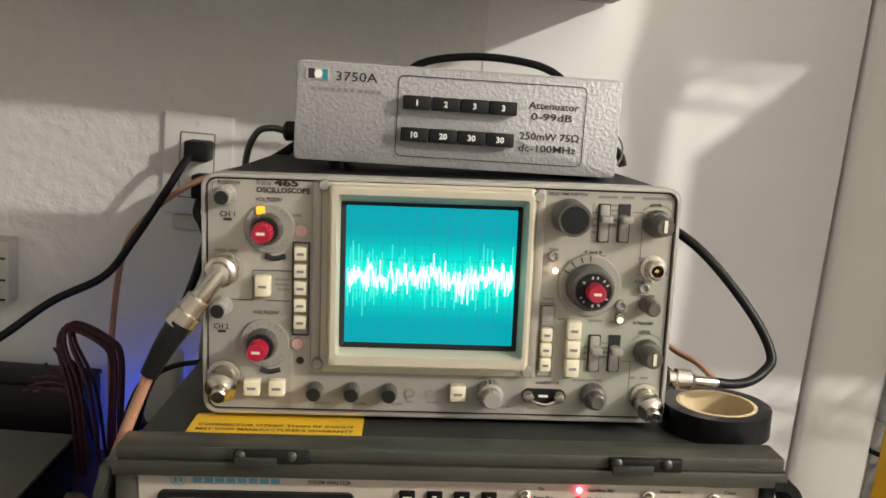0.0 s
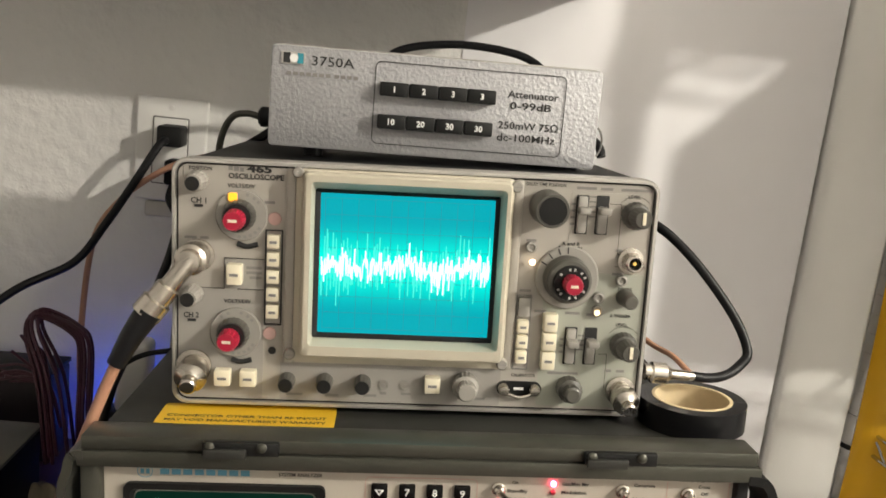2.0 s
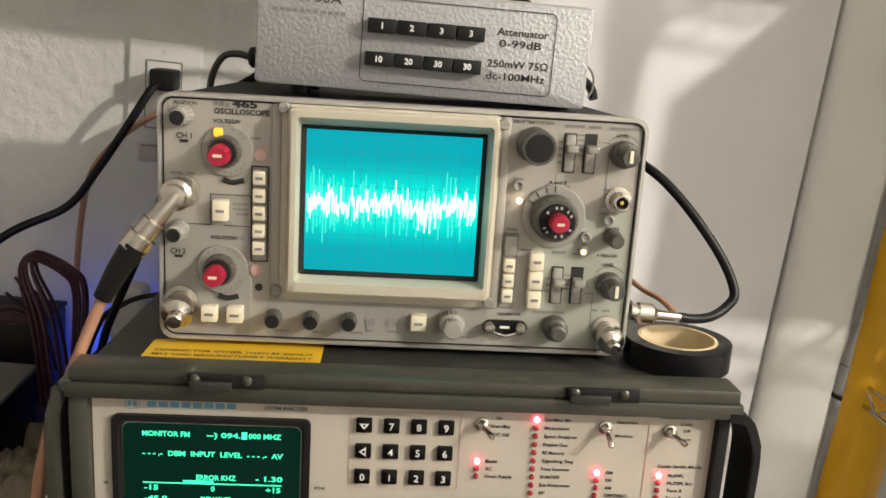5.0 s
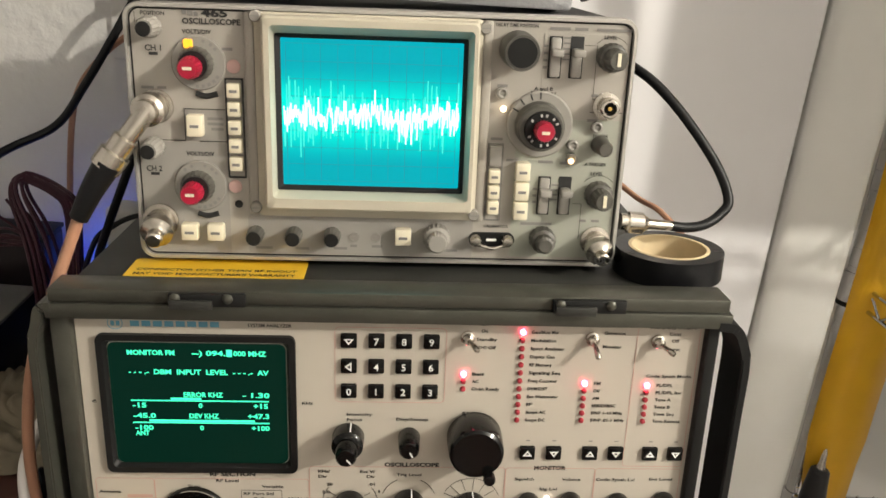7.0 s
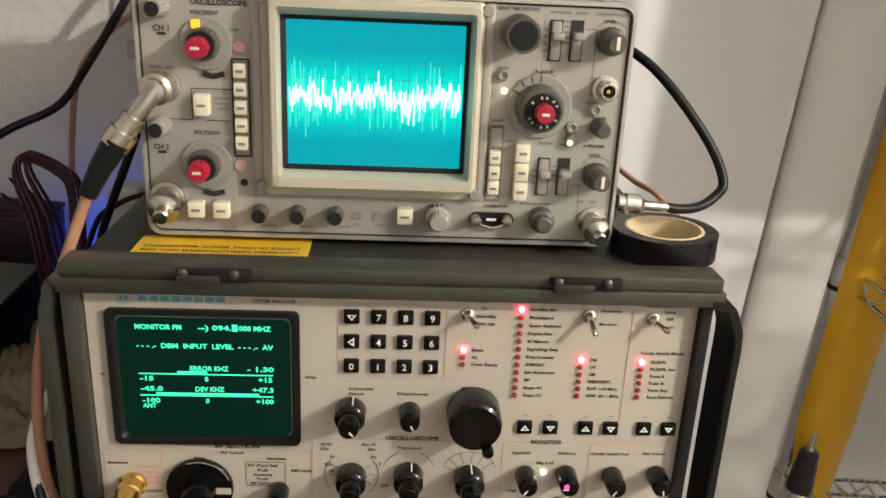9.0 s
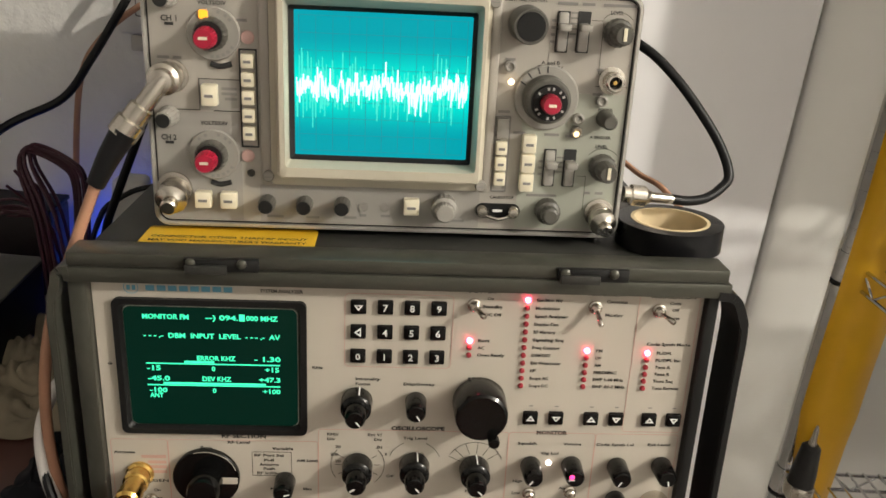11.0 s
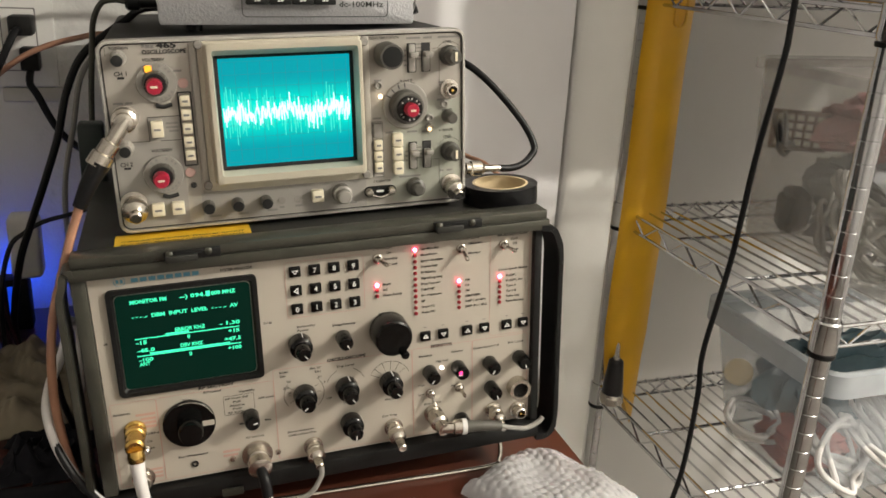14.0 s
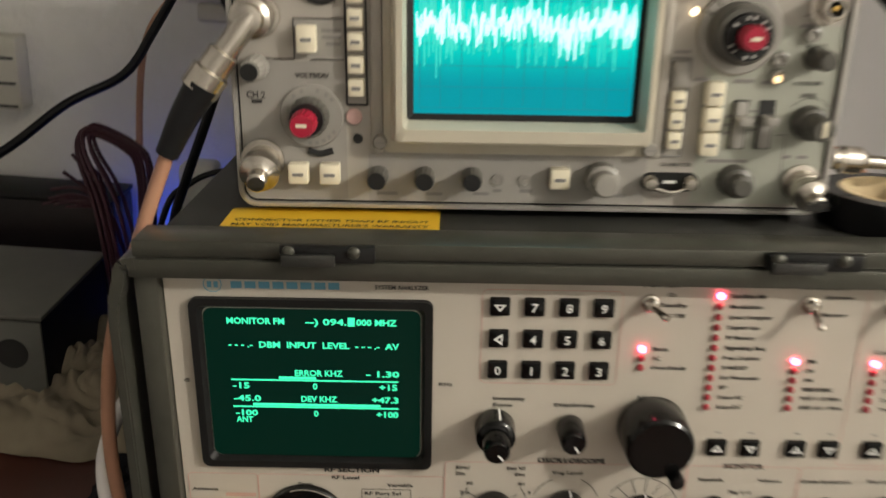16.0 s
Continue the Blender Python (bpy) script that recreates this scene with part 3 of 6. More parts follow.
# printed section lines
for f in ((-0.0020, 0.0325, -0.1850, -0.1100), (0.0325, 0.1245, -0.1850, -0.1100), (0.1245, 0.2430, -0.1850, -0.1010), (0.2430, 0.2980, -0.1850, -0.1010), (0.2980, 0.3510, -0.1850, -0.1010), (0.3140, 0.3510, -0.0995, -0.0015)):
    line_frame(*f, 0.0004, -0.0002, an, PINKINK, 0.002)
line_frame(0.0835, 0.1080, -0.1355, -0.1180, 0.0003, -0.0002, an, INK, 0.0006)


def arc(cx, cz, r, a0, a1, parent, y, mat=INK, w=0.0004, n=14):
    bm = bmesh.new()
    pr = None
    for i in range(n + 1):
        a = radians(a0 + (a1 - a0) * i / n)
        q = (bm.verts.new((cx + r * math.cos(a), y, cz + r * math.sin(a))), bm.verts.new((cx + (r + w) * math.cos(a), y, cz + (r + w) * math.sin(a))))
        if pr:
            bm.faces.new((pr[0], pr[1], q[1], q[0]))
        pr = q
    return part("printed_arc", bm, mat, parent, smooth=0)


def ticks(cx, cz, r0, r1, angles, parent, y, mat=INK, w=0.0004):
    for a in angles:
        bm = bmesh.new()
        c, s = math.cos(radians(a)), math.sin(radians(a))
        q = [bm.verts.new((cx + r * c - k * w * s, y, cz + r * s + k * w * c)) for r, k in ((r0, -0.5), (r1, -0.5), (r1, 0.5), (r0, 0.5))]
        bm.faces.new(q)
        part("printed_tick", bm, mat, parent, smooth=0)


arc(0.1490, -0.1265, 0.0165, 140, 215, an, -0.0003)
arc(0.1490, -0.1265, 0.0165, -50, 40, an, -0.0003)
arc(0.1845, -0.1255, 0.0165, 20, 65, an, -0.0003)
arc(0.1845, -0.1255, 0.0165, 115, 160, an, -0.0003)
ticks(0.1490, -0.1265, 0.010, 0.014, (-30, 0, 30, 150, 180, 210), an, -0.0003)
arc(0.2225, -0.1270, 0.0180, 20, 150, an, -0.0003)
ticks(0.2225, -0.1270, 0.010, 0.0180, (35, 60, 85, 110, 135, 155), an, -0.0003)


def knob(at, kind, angle=-60, parent=an, y=0.0):
    """A black instrument knob with its white pointer."""
    x, z = at
    forms = {
        "small": [(0.0062, 0.001), (0.0066, 0.002), (0.0062, 0.012), (0.0058, 0.0165), (0.0048, 0.0178), (0.0, 0.0178)],
        "mid": [(0.0092, 0.001), (0.0096, 0.002), (0.0092, 0.012), (0.0080, 0.0135), (0.0064, 0.0140), (0.0064, 0.0150), (0.0060, 0.0235), (0.0050, 0.0250), (0.0, 0.0250)],
        "big": [(0.0158, 0.001), (0.0164, 0.002), (0.0160, 0.019), (0.0155, 0.0212), (0.0140, 0.0225), (0.0, 0.0220)],
    }
    k = part("knob", lathe(forms[kind], (x, y, z), 32, flutes=0), BLACKP, parent, "glossy black knob")
    tip = forms[kind][-1][1]
    r1 = {"small": 0.0055, "mid": 0.0055, "big": 0.013}[kind]
    if kind != "big":
        c, s = math.cos(radians(angle)), math.sin(radians(angle))
        bm = bmesh.new()
        w = 0.00045
        yy = y - tip - 0.0002
        q = [bm.verts.new((x + r * c - j * w * s, yy, z + r * s + j * w * c)) for r, j in ((0.0008, -1), (r1 - 0.001, -1), (r1 - 0.001, 1), (0.0008, 1))]
        bm.faces.new(q)
        part("pointer_line", bm, WHITE, k, smooth=0)
    if kind == "mid":
        a = radians(angle + 130)
        c, s = math.cos(a), math.sin(a)
        bm = bmesh.new()
        w = 0.0004
        q = [bm.verts.new((x + 0.0099 * c - j * w * s, y - d, z + 0.0099 * s + j * w * c)) for d, j in ((0.002, -1), (0.012, -1), (0.012, 1), (0.002, 1))]
        bm.faces.new(q)
        part("skirt_line", bm, WHITE, k, smooth=0)
    return k


knob((0.1480, -0.0800), "mid", -50)
knob((0.1838, -0.0795), "small", -60)
big = knob((0.2225, -0.0785), "big")
part("crank_peg", lathe([(0.0034, 0), (0.0036, 0.0055), (0.0030, 0.0068), (0, 0.0072)], (0.2300, -0.022, -0.0918), 16), BLACKP, big)
knob((0.1490, -0.1265), "mid", 215)
knob((0.1845, -0.1255), "mid", -50)
knob((0.2225, -0.1270), "mid", -45)
knob((0.1870, -0.1600), "mid", -95)
knob((0.2580, -0.1240), "small", -125)
vol = knob((0.2840, -0.1235), "small", 185)
# Glowing dot added for the magenta light that the knob's face reflects.
part("reflection_dot", lathe([(0.0017, 0.0179), (0.0013, 0.0186), (0, 0.0188)], (0.2815, 0, -0.1215), 10), glowing("magenta_reflection_glow", (1.0, 0.04, 0.22), 3.0, (0.3, 0.02, 0.08)), vol, "small glowing dot for magenta light reflected on the knob")
knob((0.3135, -0.1240), "small", -125)
knob((0.3420, -0.1230), "small", -80)
knob((0.3150, -0.1490), "small", -70)
knob((0.2870, -0.1760), "small", -130)
knob((0.1040, -0.1380), "small", 15)
# stepped level dial
st = part("level_dial", lathe([(0.0205, 0.0008), (0.0205, 0.0035), (0.0198, 0.0042), (0.0, 0.0042)], (0.0555, 0, -0.1360), 40), BLACKP, an, "black disc dial with cut window")
part("dial_window", slab(0.0640, 0.0750, -0.1390, -0.1345, 0.0006, -0.0046, -0.0043), PANEL, st)
part("dial_knob", lathe([(0.0100, 0.0044), (0.0100, 0.016), (0.0088, 0.0185), (0.0, 0.0185)], (0.0560, 0, -0.1370), 32), BLACKP, st)
arc(0.0555, -0.1360, 0.0195, 20, 110, st, -0.0044, PANEL, 0.0005)


def toggle(x, z, lean=(0.0, -0.35), y=0.0, parent=an):
    t = part("toggle_switch", lathe([(0.0042, 0), (0.0042, 0.0015), (0.0032, 0.002), (0.0032, 0.0045), (0.0022, 0.0055), (0.0, 0.0055)], (x, y, z), 12), CHROME, parent, "nickel toggle switch")
    part("lever", lathe([(0.0012, 0), (0.0016, 0.007), (0.0019, 0.0095), (0.0014, 0.011), (0, 0.0114)], (x, y - 0.004, z), 10, (lean[0], -1, lean[1])), CHROME, t)
    return t


toggle(0.2160, -0.0150, (0.5, -0.2))
toggle(0.2880, -0.0145, (0.2, -0.8))
toggle(0.3265, -0.0155, (0.7, -0.3))
toggle(0.2590, -0.1460, (0.15, -1.0))
toggle(0.2855, -0.1445, (0.1, -0.2))
toggle(0.0200, -0.1540, (-0.6, -0.6))


def bnc(x, z, y, parent, cap=0.0, r=0.0058, label="nickel coax jack", mat=CHROME, down=0.25):
    """A panel coax jack; cap: length of the plug or cover screwed on it."""
    b = part("coax_jack", lathe([(r * 1.35, 0), (r * 1.35, 0.0018), (r, 0.0022), (r, 0.0085), (r * 0.92, 0.0085), (r * 0.92, 0.0105), (r * 0.78, 0.0112), (r * 0.62, 0.0112), (r * 0.62, 0.004), (0, 0.004)], (x, y, z), 20), mat, parent, label)
    # Black disc puts the shade inside the bore into colour.
    part("bore_shade", lathe([(r * 0.61, 0.0042), (0, 0.0043)], (x, y, z), 16), CAPK, b)
    part("centre_pin", lathe([(r * 0.22, 0.004), (r * 0.22, 0.010), (0, 0.0102)], (x, y, z), 8), GOLD, b)
    if cap:
        part("jack_cover", lathe([(r * 1.15, 0.006), (r * 1.22, 0.007), (r * 1.22, 0.014), (r * 0.9, 0.015), (r * 0.62, 0.017), (r * 0.62, 0.017 + cap), (r * 0.5, 0.018 + cap), (0, 0.018 + cap)], (x, y, z), 20, (0.05, -1, -down)), mat, b)
    return b


bnc(0.1535, -0.1775, 0, an, 0.008, 0.0062)
bnc(0.2245, -0.1730, 0, an, 0.010, 0.0062)
bnc(0.2610, -0.1660, 0, an, 0.0, 0.0062)
bnc(0.3180, -0.1735, 0, an, 0.008, 0.0058)
bnc(0.3420, -0.1770, 0, an, 0.0, 0.0060)
mic = part("microphone_socket", ring([(0.3312, 0.3512, -0.1630, -0.1430, 0.0100, 0), (0.3312, 0.3512, -0.1630, -0.1430, 0.0100, -0.010), (0.3342, 0.3482, -0.1600, -0.1460, 0.0070, -0.010), (0.3342, 0.3482, -0.1600, -0.1460, 0.0070, 0)], 8), CHROME, an, "round nickel microphone socket")
part("socket_face", lathe([(0.0064, 0.0), (0.0064, 0.004), (0, 0.004)], (0.3420, 0, -0.1535), 20), BLACKM, mic)
bnc(0.1065, -0.1760, 0, an, 0.0, 0.0095, "large nickel coax jack")
bnc(0.0155, -0.1790, 0, an, 0.0, 0.0068)
for x, z in ((0.1235, -0.1775), (0.0865, -0.1765), (0.0075, -0.1590)):
    part("screw", lathe([(0.0026, 0), (0.0024, 0.0010), (0, 0.0014)], (x, 0, z), 12), CHROME, an)
part("phone_socket", ring([(0.0535, 0.0590, -0.1775, -0.1720, 0.0027, 0), (0.0535, 0.0590, -0.1775, -0.1720, 0.0027, -0.001), (0.0548, 0.0577, -0.1762, -0.1733, 0.0014, -0.001), (0.0548, 0.0577, -0.1762, -0.1733, 0.0014, 0)]), BLACKM, an)
gj = part("coax_jack", lathe([(0.0085, 0), (0.0085, 0.002), (0.0070, 0.003), (0.0070, 0.006), (0.0078, 0.007), (0.0078, 0.011), (0.0066, 0.012), (0.0062, 0.018), (0.0074, 0.019), (0.0074, 0.028), (0.0058, 0.030), (0, 0.030)], (0.0145, 0, -0.1350), 24), GOLD, an, "gold-plated antenna jack")

# warning sticker lies on the lid
sm = D @ Matrix(((1, 0, 0, 0.0160), (0, 1, 0, 0.0215), (0, 0, 1, 0.0092), (0, 0, 0, 1)))
stk = thing("warning_sticker", "yellow warning sticker with black capitals on the case lid", "sticker", (0, 0, 0), sm)
sb = bmesh.new()
vs = [sb.verts.new((x, z, 0.0)) for x, z in outline(0.0, 0.104, 0.0, 0.034, 0.003)]
sb.faces.new(vs)
r = bmesh.ops.extrude_face_region(sb, geom=list(sb.faces))
bmesh.ops.translate(sb, vec=(0, 0, -0.001), verts=[v for v in r["geom"] if isinstance(v, bmesh.types.BMVert)])
part("label_sheet", sb, YELLOW, stk, smooth=0)
fl = Matrix.Translation((0, 0, 0.0003))
letters("MAY VOID MANUFACTURER'S WARRANTY", 0.052, 0.0075, 0.0035, stk, INK, 0, 0.094, "c", bold=0.02, flat=fl)
letters("CONNECTOR OTHER THAN RF IN/OUT", 0.052, 0.0145, 0.0035, stk, INK, 0, 0.094, "c", bold=0.02, flat=fl)

# ---- the oscilloscope ----
SY = 0.049
sc = thing("oscilloscope", "beige bench oscilloscope with lit teal screen and red-capped dials", "oscilloscope", (0.16, 0.22, 0.010), D)
part("cabinet", slab(0.0225, 0.3070, 0.0140, 0.1595, 0.007, SY + 0.004, 0.405), BLACKM, sc, "dark blue-grey cabinet shell")
rim = part("front_rim", ring([(0.0208, 0.3087, 0.0124, 0.1612, 0.009, SY + 0.014), (0.0208, 0.3087, 0.0124, 0.1612, 0.009, SY - 0.001), (0.0214, 0.3081, 0.0130, 0.1606, 0.0085, SY - 0.002), (0.0230, 0.3065, 0.0146, 0.1588, 0.007, SY - 0.002), (0.0234, 0.3061, 0.0150, 0.1584, 0.0065, SY - 0.0005), (0.0234, 0.3061, 0.0150, 0.1584, 0.0065, SY + 0.014)], 8), ALU, sc, "cream-painted metal front rim")
part("rim_gap", ring([(0.0233, 0.3062, 0.0149, 0.1585, 0.0065, SY + 0.0005), (0.0233, 0.3062, 0.0149, 0.1585, 0.0065, SY + 0.0002), (0.0243, 0.3052, 0.0159, 0.1575, 0.006, SY + 0.0002), (0.0243, 0.3052, 0.0159, 0.1575, 0.006, SY + 0.0005)], 8), BLACKM, sc, "black gasket line")
fp = part("front_panel", slab(0.0236, 0.3059, 0.0152, 0.1582, 0.006, SY + 0.0004, SY + 0.006), SPANEL, sc, "beige control panel")
part("panel_inlay", slab(0.0850, 0.2200, 0.0165, 0.0400, 0.001, SY + 0.0001, SY + 0.002), SGREY, sc, "grey control strip")
part("panel_inlay", slab(0.2430, 0.3048, 0.0175, 0.1030, 0.001, SY + 0.0002, SY + 0.002), SGREEN, sc, "greenish trigger section")
part("panel_inlay", slab(0.2555, 0.3048, 0.1035, 0.1520, 0.001, SY + 0.0001, SY + 0.002), SPANEL, sc)
part("panel_inlay", slab(0.0509, 0.0745, 0.0845, 0.1026, 0.0005, SY + 0.0001, SY + 0.002), SGREY, sc, "grey trigger section")
part("panel_inlay", slab(0.0247, 0.0745, 0.0165, 0.0835, 0.001, SY + 0.0003, SY + 0.002), SGREY, sc)
for x in (0.036, 0.293):
    for y in (SY + 0.02, 0.38):
        part("foot", lathe([(0.009, 0), (0.008, 0.0060), (0, 0.0060)], (x, y, 0.0142), 14, (0, 0, -1)), BLACKM, sc)

# screen surround
bez = part("screen_bezel", ring([(0.0925, 0.2205, 0.0412, 0.1582, 0.003, SY + 0.001), (0.0925, 0.2205, 0.0412, 0.1582, 0.003, SY - 0.003), (0.0962, 0.2185, 0.0462, 0.1572, 0.003, SY - 0.004), (0.0980, 0.2180, 0.0480, 0.1567, 0.003, SY - 0.013), (0.0992, 0.2170, 0.0492, 0.1557, 0.003, SY - 0.014), (0.1022, 0.2150, 0.0548, 0.1520, 0.0025, SY - 0.014), (0.1036, 0.2126, 0.0573, 0.1472, 0.0015, SY - 0.004), (0.1036, 0.2126, 0.0573, 0.1472, 0.0015, SY + 0.001)]), BEZEL, sc, "ivory plastic screen bezel")
part("screen_gasket", ring([(0.1038, 0.2124, 0.0575, 0.1470, 0.0012, SY + 0.001), (0.1038, 0.2124, 0.0575, 0.1470, 0.0012, SY - 0.0038), (0.1068, 0.2098, 0.0602, 0.1446, 0.0008, SY - 0.0020), (0.1068, 0.2098, 0.0602, 0.1446, 0.0008, SY + 0.001)]), BLACKM, bez, "black gasket round the screen")
for x0, x1 in ((0.0865, 0.0923), (0.2207, 0.2262)):
    part("bezel_strip", box(x0, x1, SY - 0.002, SY + 0.002, 0.0400, 0.1578, 0.0015), SPANEL, sc)
for x, z in ((0.0937, 0.1560), (0.2215, 0.1537), (0.0909, 0.0466), (0.2196, 0.0449)):
    s = part("screw", lathe([(0.0034, 0), (0.0034, 0.0035), (0.0028, 0.0045), (0, 0.0045)], (x, SY - 0.002, z), 16), DIAL, sc, "slotted steel screw")
    part("slot", box(x - 0.0024, x + 0.0024, SY - 0.0068, SY - 0.0064, z - 0.0003, z + 0.0003), INKG, s, smooth=0)

# glowing tube face: even teal flood light, brighter near the trace
TX0, TX1, TZ0, TZ1 = 0.1066, 0.2100, 0.0600, 0.1448
TM = 0.1015
m = bpy.data.materials.new("teal_tube_face")
m.use_nodes = True
nt = m.node_tree
b = nt.nodes["Principled BSDF"]
b.inputs["Base Color"].default_value = (0.002, 0.004, 0.004, 1)
b.inputs["Roughness"].default_value = 0.25
b.inputs["Specular IOR Level"].default_value = 0.06
tc = nt.nodes.new("ShaderNodeTexCoord")
sx = nt.nodes.new("ShaderNodeSeparateXYZ")
nt.links.new(tc.outputs["Object"], sx.inputs[0])
d1 = nt.nodes.new("ShaderNodeMath")
d1.operation = "SUBTRACT"
d1.inputs[1].default_value = TM - 0.010
nt.links.new(sx.outputs["Z"], d1.inputs[0])
d2 = nt.nodes.new("ShaderNodeMath")
d2.operation = "ABSOLUTE"
nt.links.new(d1.outputs[0], d2.inputs[0])
rp = nt.nodes.new("ShaderNodeMapRange")
rp.interpolation_type = "SMOOTHSTEP"
rp.inputs["From Min"].default_value, rp.inputs["From Max"].default_value = 0.0, 0.030
rp.inputs["To Min"].default_value, rp.inputs["To Max"].default_value = 1.0, 0.0
nt.links.new(d2.outputs[0], rp.inputs["Value"])
mx = nt.nodes.new("ShaderNodeMix")
mx.data_type = "RGBA"
mx.inputs["A"].default_value = (0.0, 0.41, 0.48, 1)
mx.inputs["B"].default_value = (0.0, 0.98, 0.80, 1)
nt.links.new(rp.outputs["Result"], mx.inputs["Factor"])
nt.links.new(mx.outputs["Result"], b.inputs["Emission Color"])
b.inputs["Emission Strength"].default_value = 1.0
face = part("tube_face", slab(TX0, TX1, TZ0, TZ1, 0.001, SY - 0.0015, SY + 0.001), m, bez, "glowing teal tube face")
GRAT = glowing("graticule_line", (0.0, 0.22, 0.28), 1.0)
gr = []
for i in range(11):
    x = TX0 + 0.003 + (TX1 - TX0 - 0.006) * i / 10
    gr.append((x - 0.00012, x + 0.00012, TZ0 + 0.003, TZ1 - 0.003))
for i in range(9):
    z = TZ0 + 0.003 + (TZ1 - TZ0 - 0.006) * i / 8
    gr.append((TX0 + 0.003, TX1 - 0.003, z - 0.00012, z + 0.00012))
bars(gr, SY - 0.0017, face, GRAT, "graticule", True)
TRACE = glowing("white_hot_trace", (0.65, 1.0, 0.95), 1.7)
TRACE2 = glowing("green_trace", (0.06, 0.92, 0.75), 1.0)
rng = random.Random(5)
for mat, yy, amp, wid, n in ((TRACE2, SY - 0.0019, 0.0190, 0.0006, 520), (TRACE, SY - 0.0021, 0.0120, 0.00065, 420)):
    bm = bmesh.new()
    pr = None
    drift = 0.0
    for i in range(n + 1):
        x = TX0 + 0.0015 + (TX1 - TX0 - 0.003) * i / n
        drift = drift * 0.9 + rng.gauss(0, 0.0007)
        z = TM + drift + rng.gauss(0, amp * 0.42)
        z = max(TM - amp * 1.3, min(TM + amp * 1.3, z))
        if pr:
            dv = Vector((x - pr[0], 0, z - pr[1]))
            nn = Vector((-dv.z, 0, dv.x)).normalized() * wid * 0.5
            q = [bm.verts.new((pr[0] + nn.x, yy, pr[1] + nn.z)), bm.verts.new((x + nn.x, yy, z + nn.z)), bm.verts.new((x - nn.x, yy, z - nn.z)), bm.verts.new((pr[0] - nn.x, yy, pr[1] - nn.z))]
            bm.faces.new(q)
        pr = (x, z)
    part("trace", bm, mat, face, smooth=0)


def stext(s, x, z, h=0.0020, w=0.0, align="c", mat=INK, bold=0.02):
    letters(s, x, z, h, sc, mat, SY - 0.0002, w, align, bold=bold)


stext("465", 0.0708, 0.1563, 0.0040, 0.0145, bold=0.04)
bars([(0.0530, 0.0555, 0.1550, 0.1575), (0.0560, 0.0590, 0.1545, 0.1572), (0.0595, 0.0618, 0.1542, 0.1566)], SY - 0.0002, sc, INKG, "maker_mark")
stext("OSCILLOSCOPE", 0.0690, 0.1517, 0.0030, 0.0320, bold=0.03)
stext("VOLTS/DIV", 0.0605, 0.1460, 0.0022, 0.0160)
stext("VOLTS/DIV", 0.0590, 0.0769, 0.0022, 0.0160)
stext("POSITION", 0.0370, 0.1553, 0.0020, 0.0130)
stext("CH 1", 0.0360, 0.1365, 0.0032, 0.0090)
stext("CH 2", 0.0320, 0.0675, 0.0032, 0.0090)
bars([(0.0335, 0.0385, 0.1325, 0.1342), (0.0298, 0.0348, 0.0635, 0.0652)], SY - 0.0002, sc, INK, "printed_mark")
stext("DELAY TIME POSITION", 0.2395, 0.1555, 0.0018, 0.0240)
stext("A and B", 0.2570, 0.1205, 0.0020, 0.0110)
stext("TIME/DIV", 0.2570, 0.1175, 0.0024, 0.0150)
stext("DELAY TIME", 0.2585, 0.1140, 0.0024, 0.0190)
stext("LEVEL", 0.2935, 0.1505, 0.0020, 0.0075)
stext("LEVEL", 0.2930, 0.0712, 0.0020, 0.0075)
stext("A TRIGGER", 0.2915, 0.0768, 0.0018, 0.0130)
stext("POWER", 0.2930, 0.0938, 0.0018, 0.0090)
stext("CALIBRATOR", 0.2340, 0.0368, 0.0018, 0.0150)
for x0, x1, z in ((0.2580, 0.2700, 0.1545), (0.2725, 0.2800, 0.1545), (0.2850, 0.3050, 0.1545), (0.2570, 0.2660, 0.0775), (0.2700, 0.2780, 0.0770), (0.2380, 0.2450, 0.0780), (0.2490, 0.2680, 0.0390), (0.0280, 0.0350, 0.1145), (0.0370, 0.0420, 0.1145), (0.0240, 0.0300, 0.0425), (0.0330, 0.0380, 0.0425), (0.2280, 0.2350, 0.0905), (0.2300, 0.2360, 0.1215), (0.0890, 0.0990, 0.0200), (0.1130, 0.1210, 0.0200), (0.1360, 0.1440, 0.0205), (0.1460, 0.1500, 0.0222), (0.1590, 0.1650, 0.0222), (0.2020, 0.2110, 0.0205), (0.0640, 0.0730, 0.0975), (0.0640, 0.0730, 0.0945), (0.0660, 0.0730, 0.0915), (0.2850, 0.2890, 0.1175), (0.2920, 0.2970, 0.1175), (0.2850, 0.2890, 0.0415), (0.2920, 0.2970, 0.0415), (0.0740, 0.0800, 0.1370), (0.2840, 0.2900, 0.1030)):
    bars([(x0, x1, z - 0.0008, z + 0.0008)], SY - 0.0002, sc, INKG, "printed_mark")
bars([(0.0330, 0.0509, 0.0842, 0.0847), (0.0509, 0.0745, 0.1026, 0.1031), (0.0590, 0.0745, 0.0840, 0.0845), (0.0509, 0.0513, 0.0842, 0.1031), (0.2790, 0.2860, 0.1455, 0.1458), (0.2860, 0.2863, 0.1150, 0.1458), (0.2863, 0.2900, 0.1150, 0.1153), (0.2800, 0.2850, 0.0520, 0.0523), (0.2850, 0.2853, 0.0300, 0.0523), (0.2850, 0.3045, 0.1075, 0.1078), (0.0270, 0.0273, 0.1500, 0.1560)], SY - 0.0002, sc, INK, "printed_line")


def turned(name, x, z, profile, mat, label="", seg=24, y=SY, parent=sc, flutes=0, depth=0.0, axis=(0, -1, 0)):
    return part(name, lathe(profile, (x, y, z), seg, axis, flutes, depth), mat, parent, label)


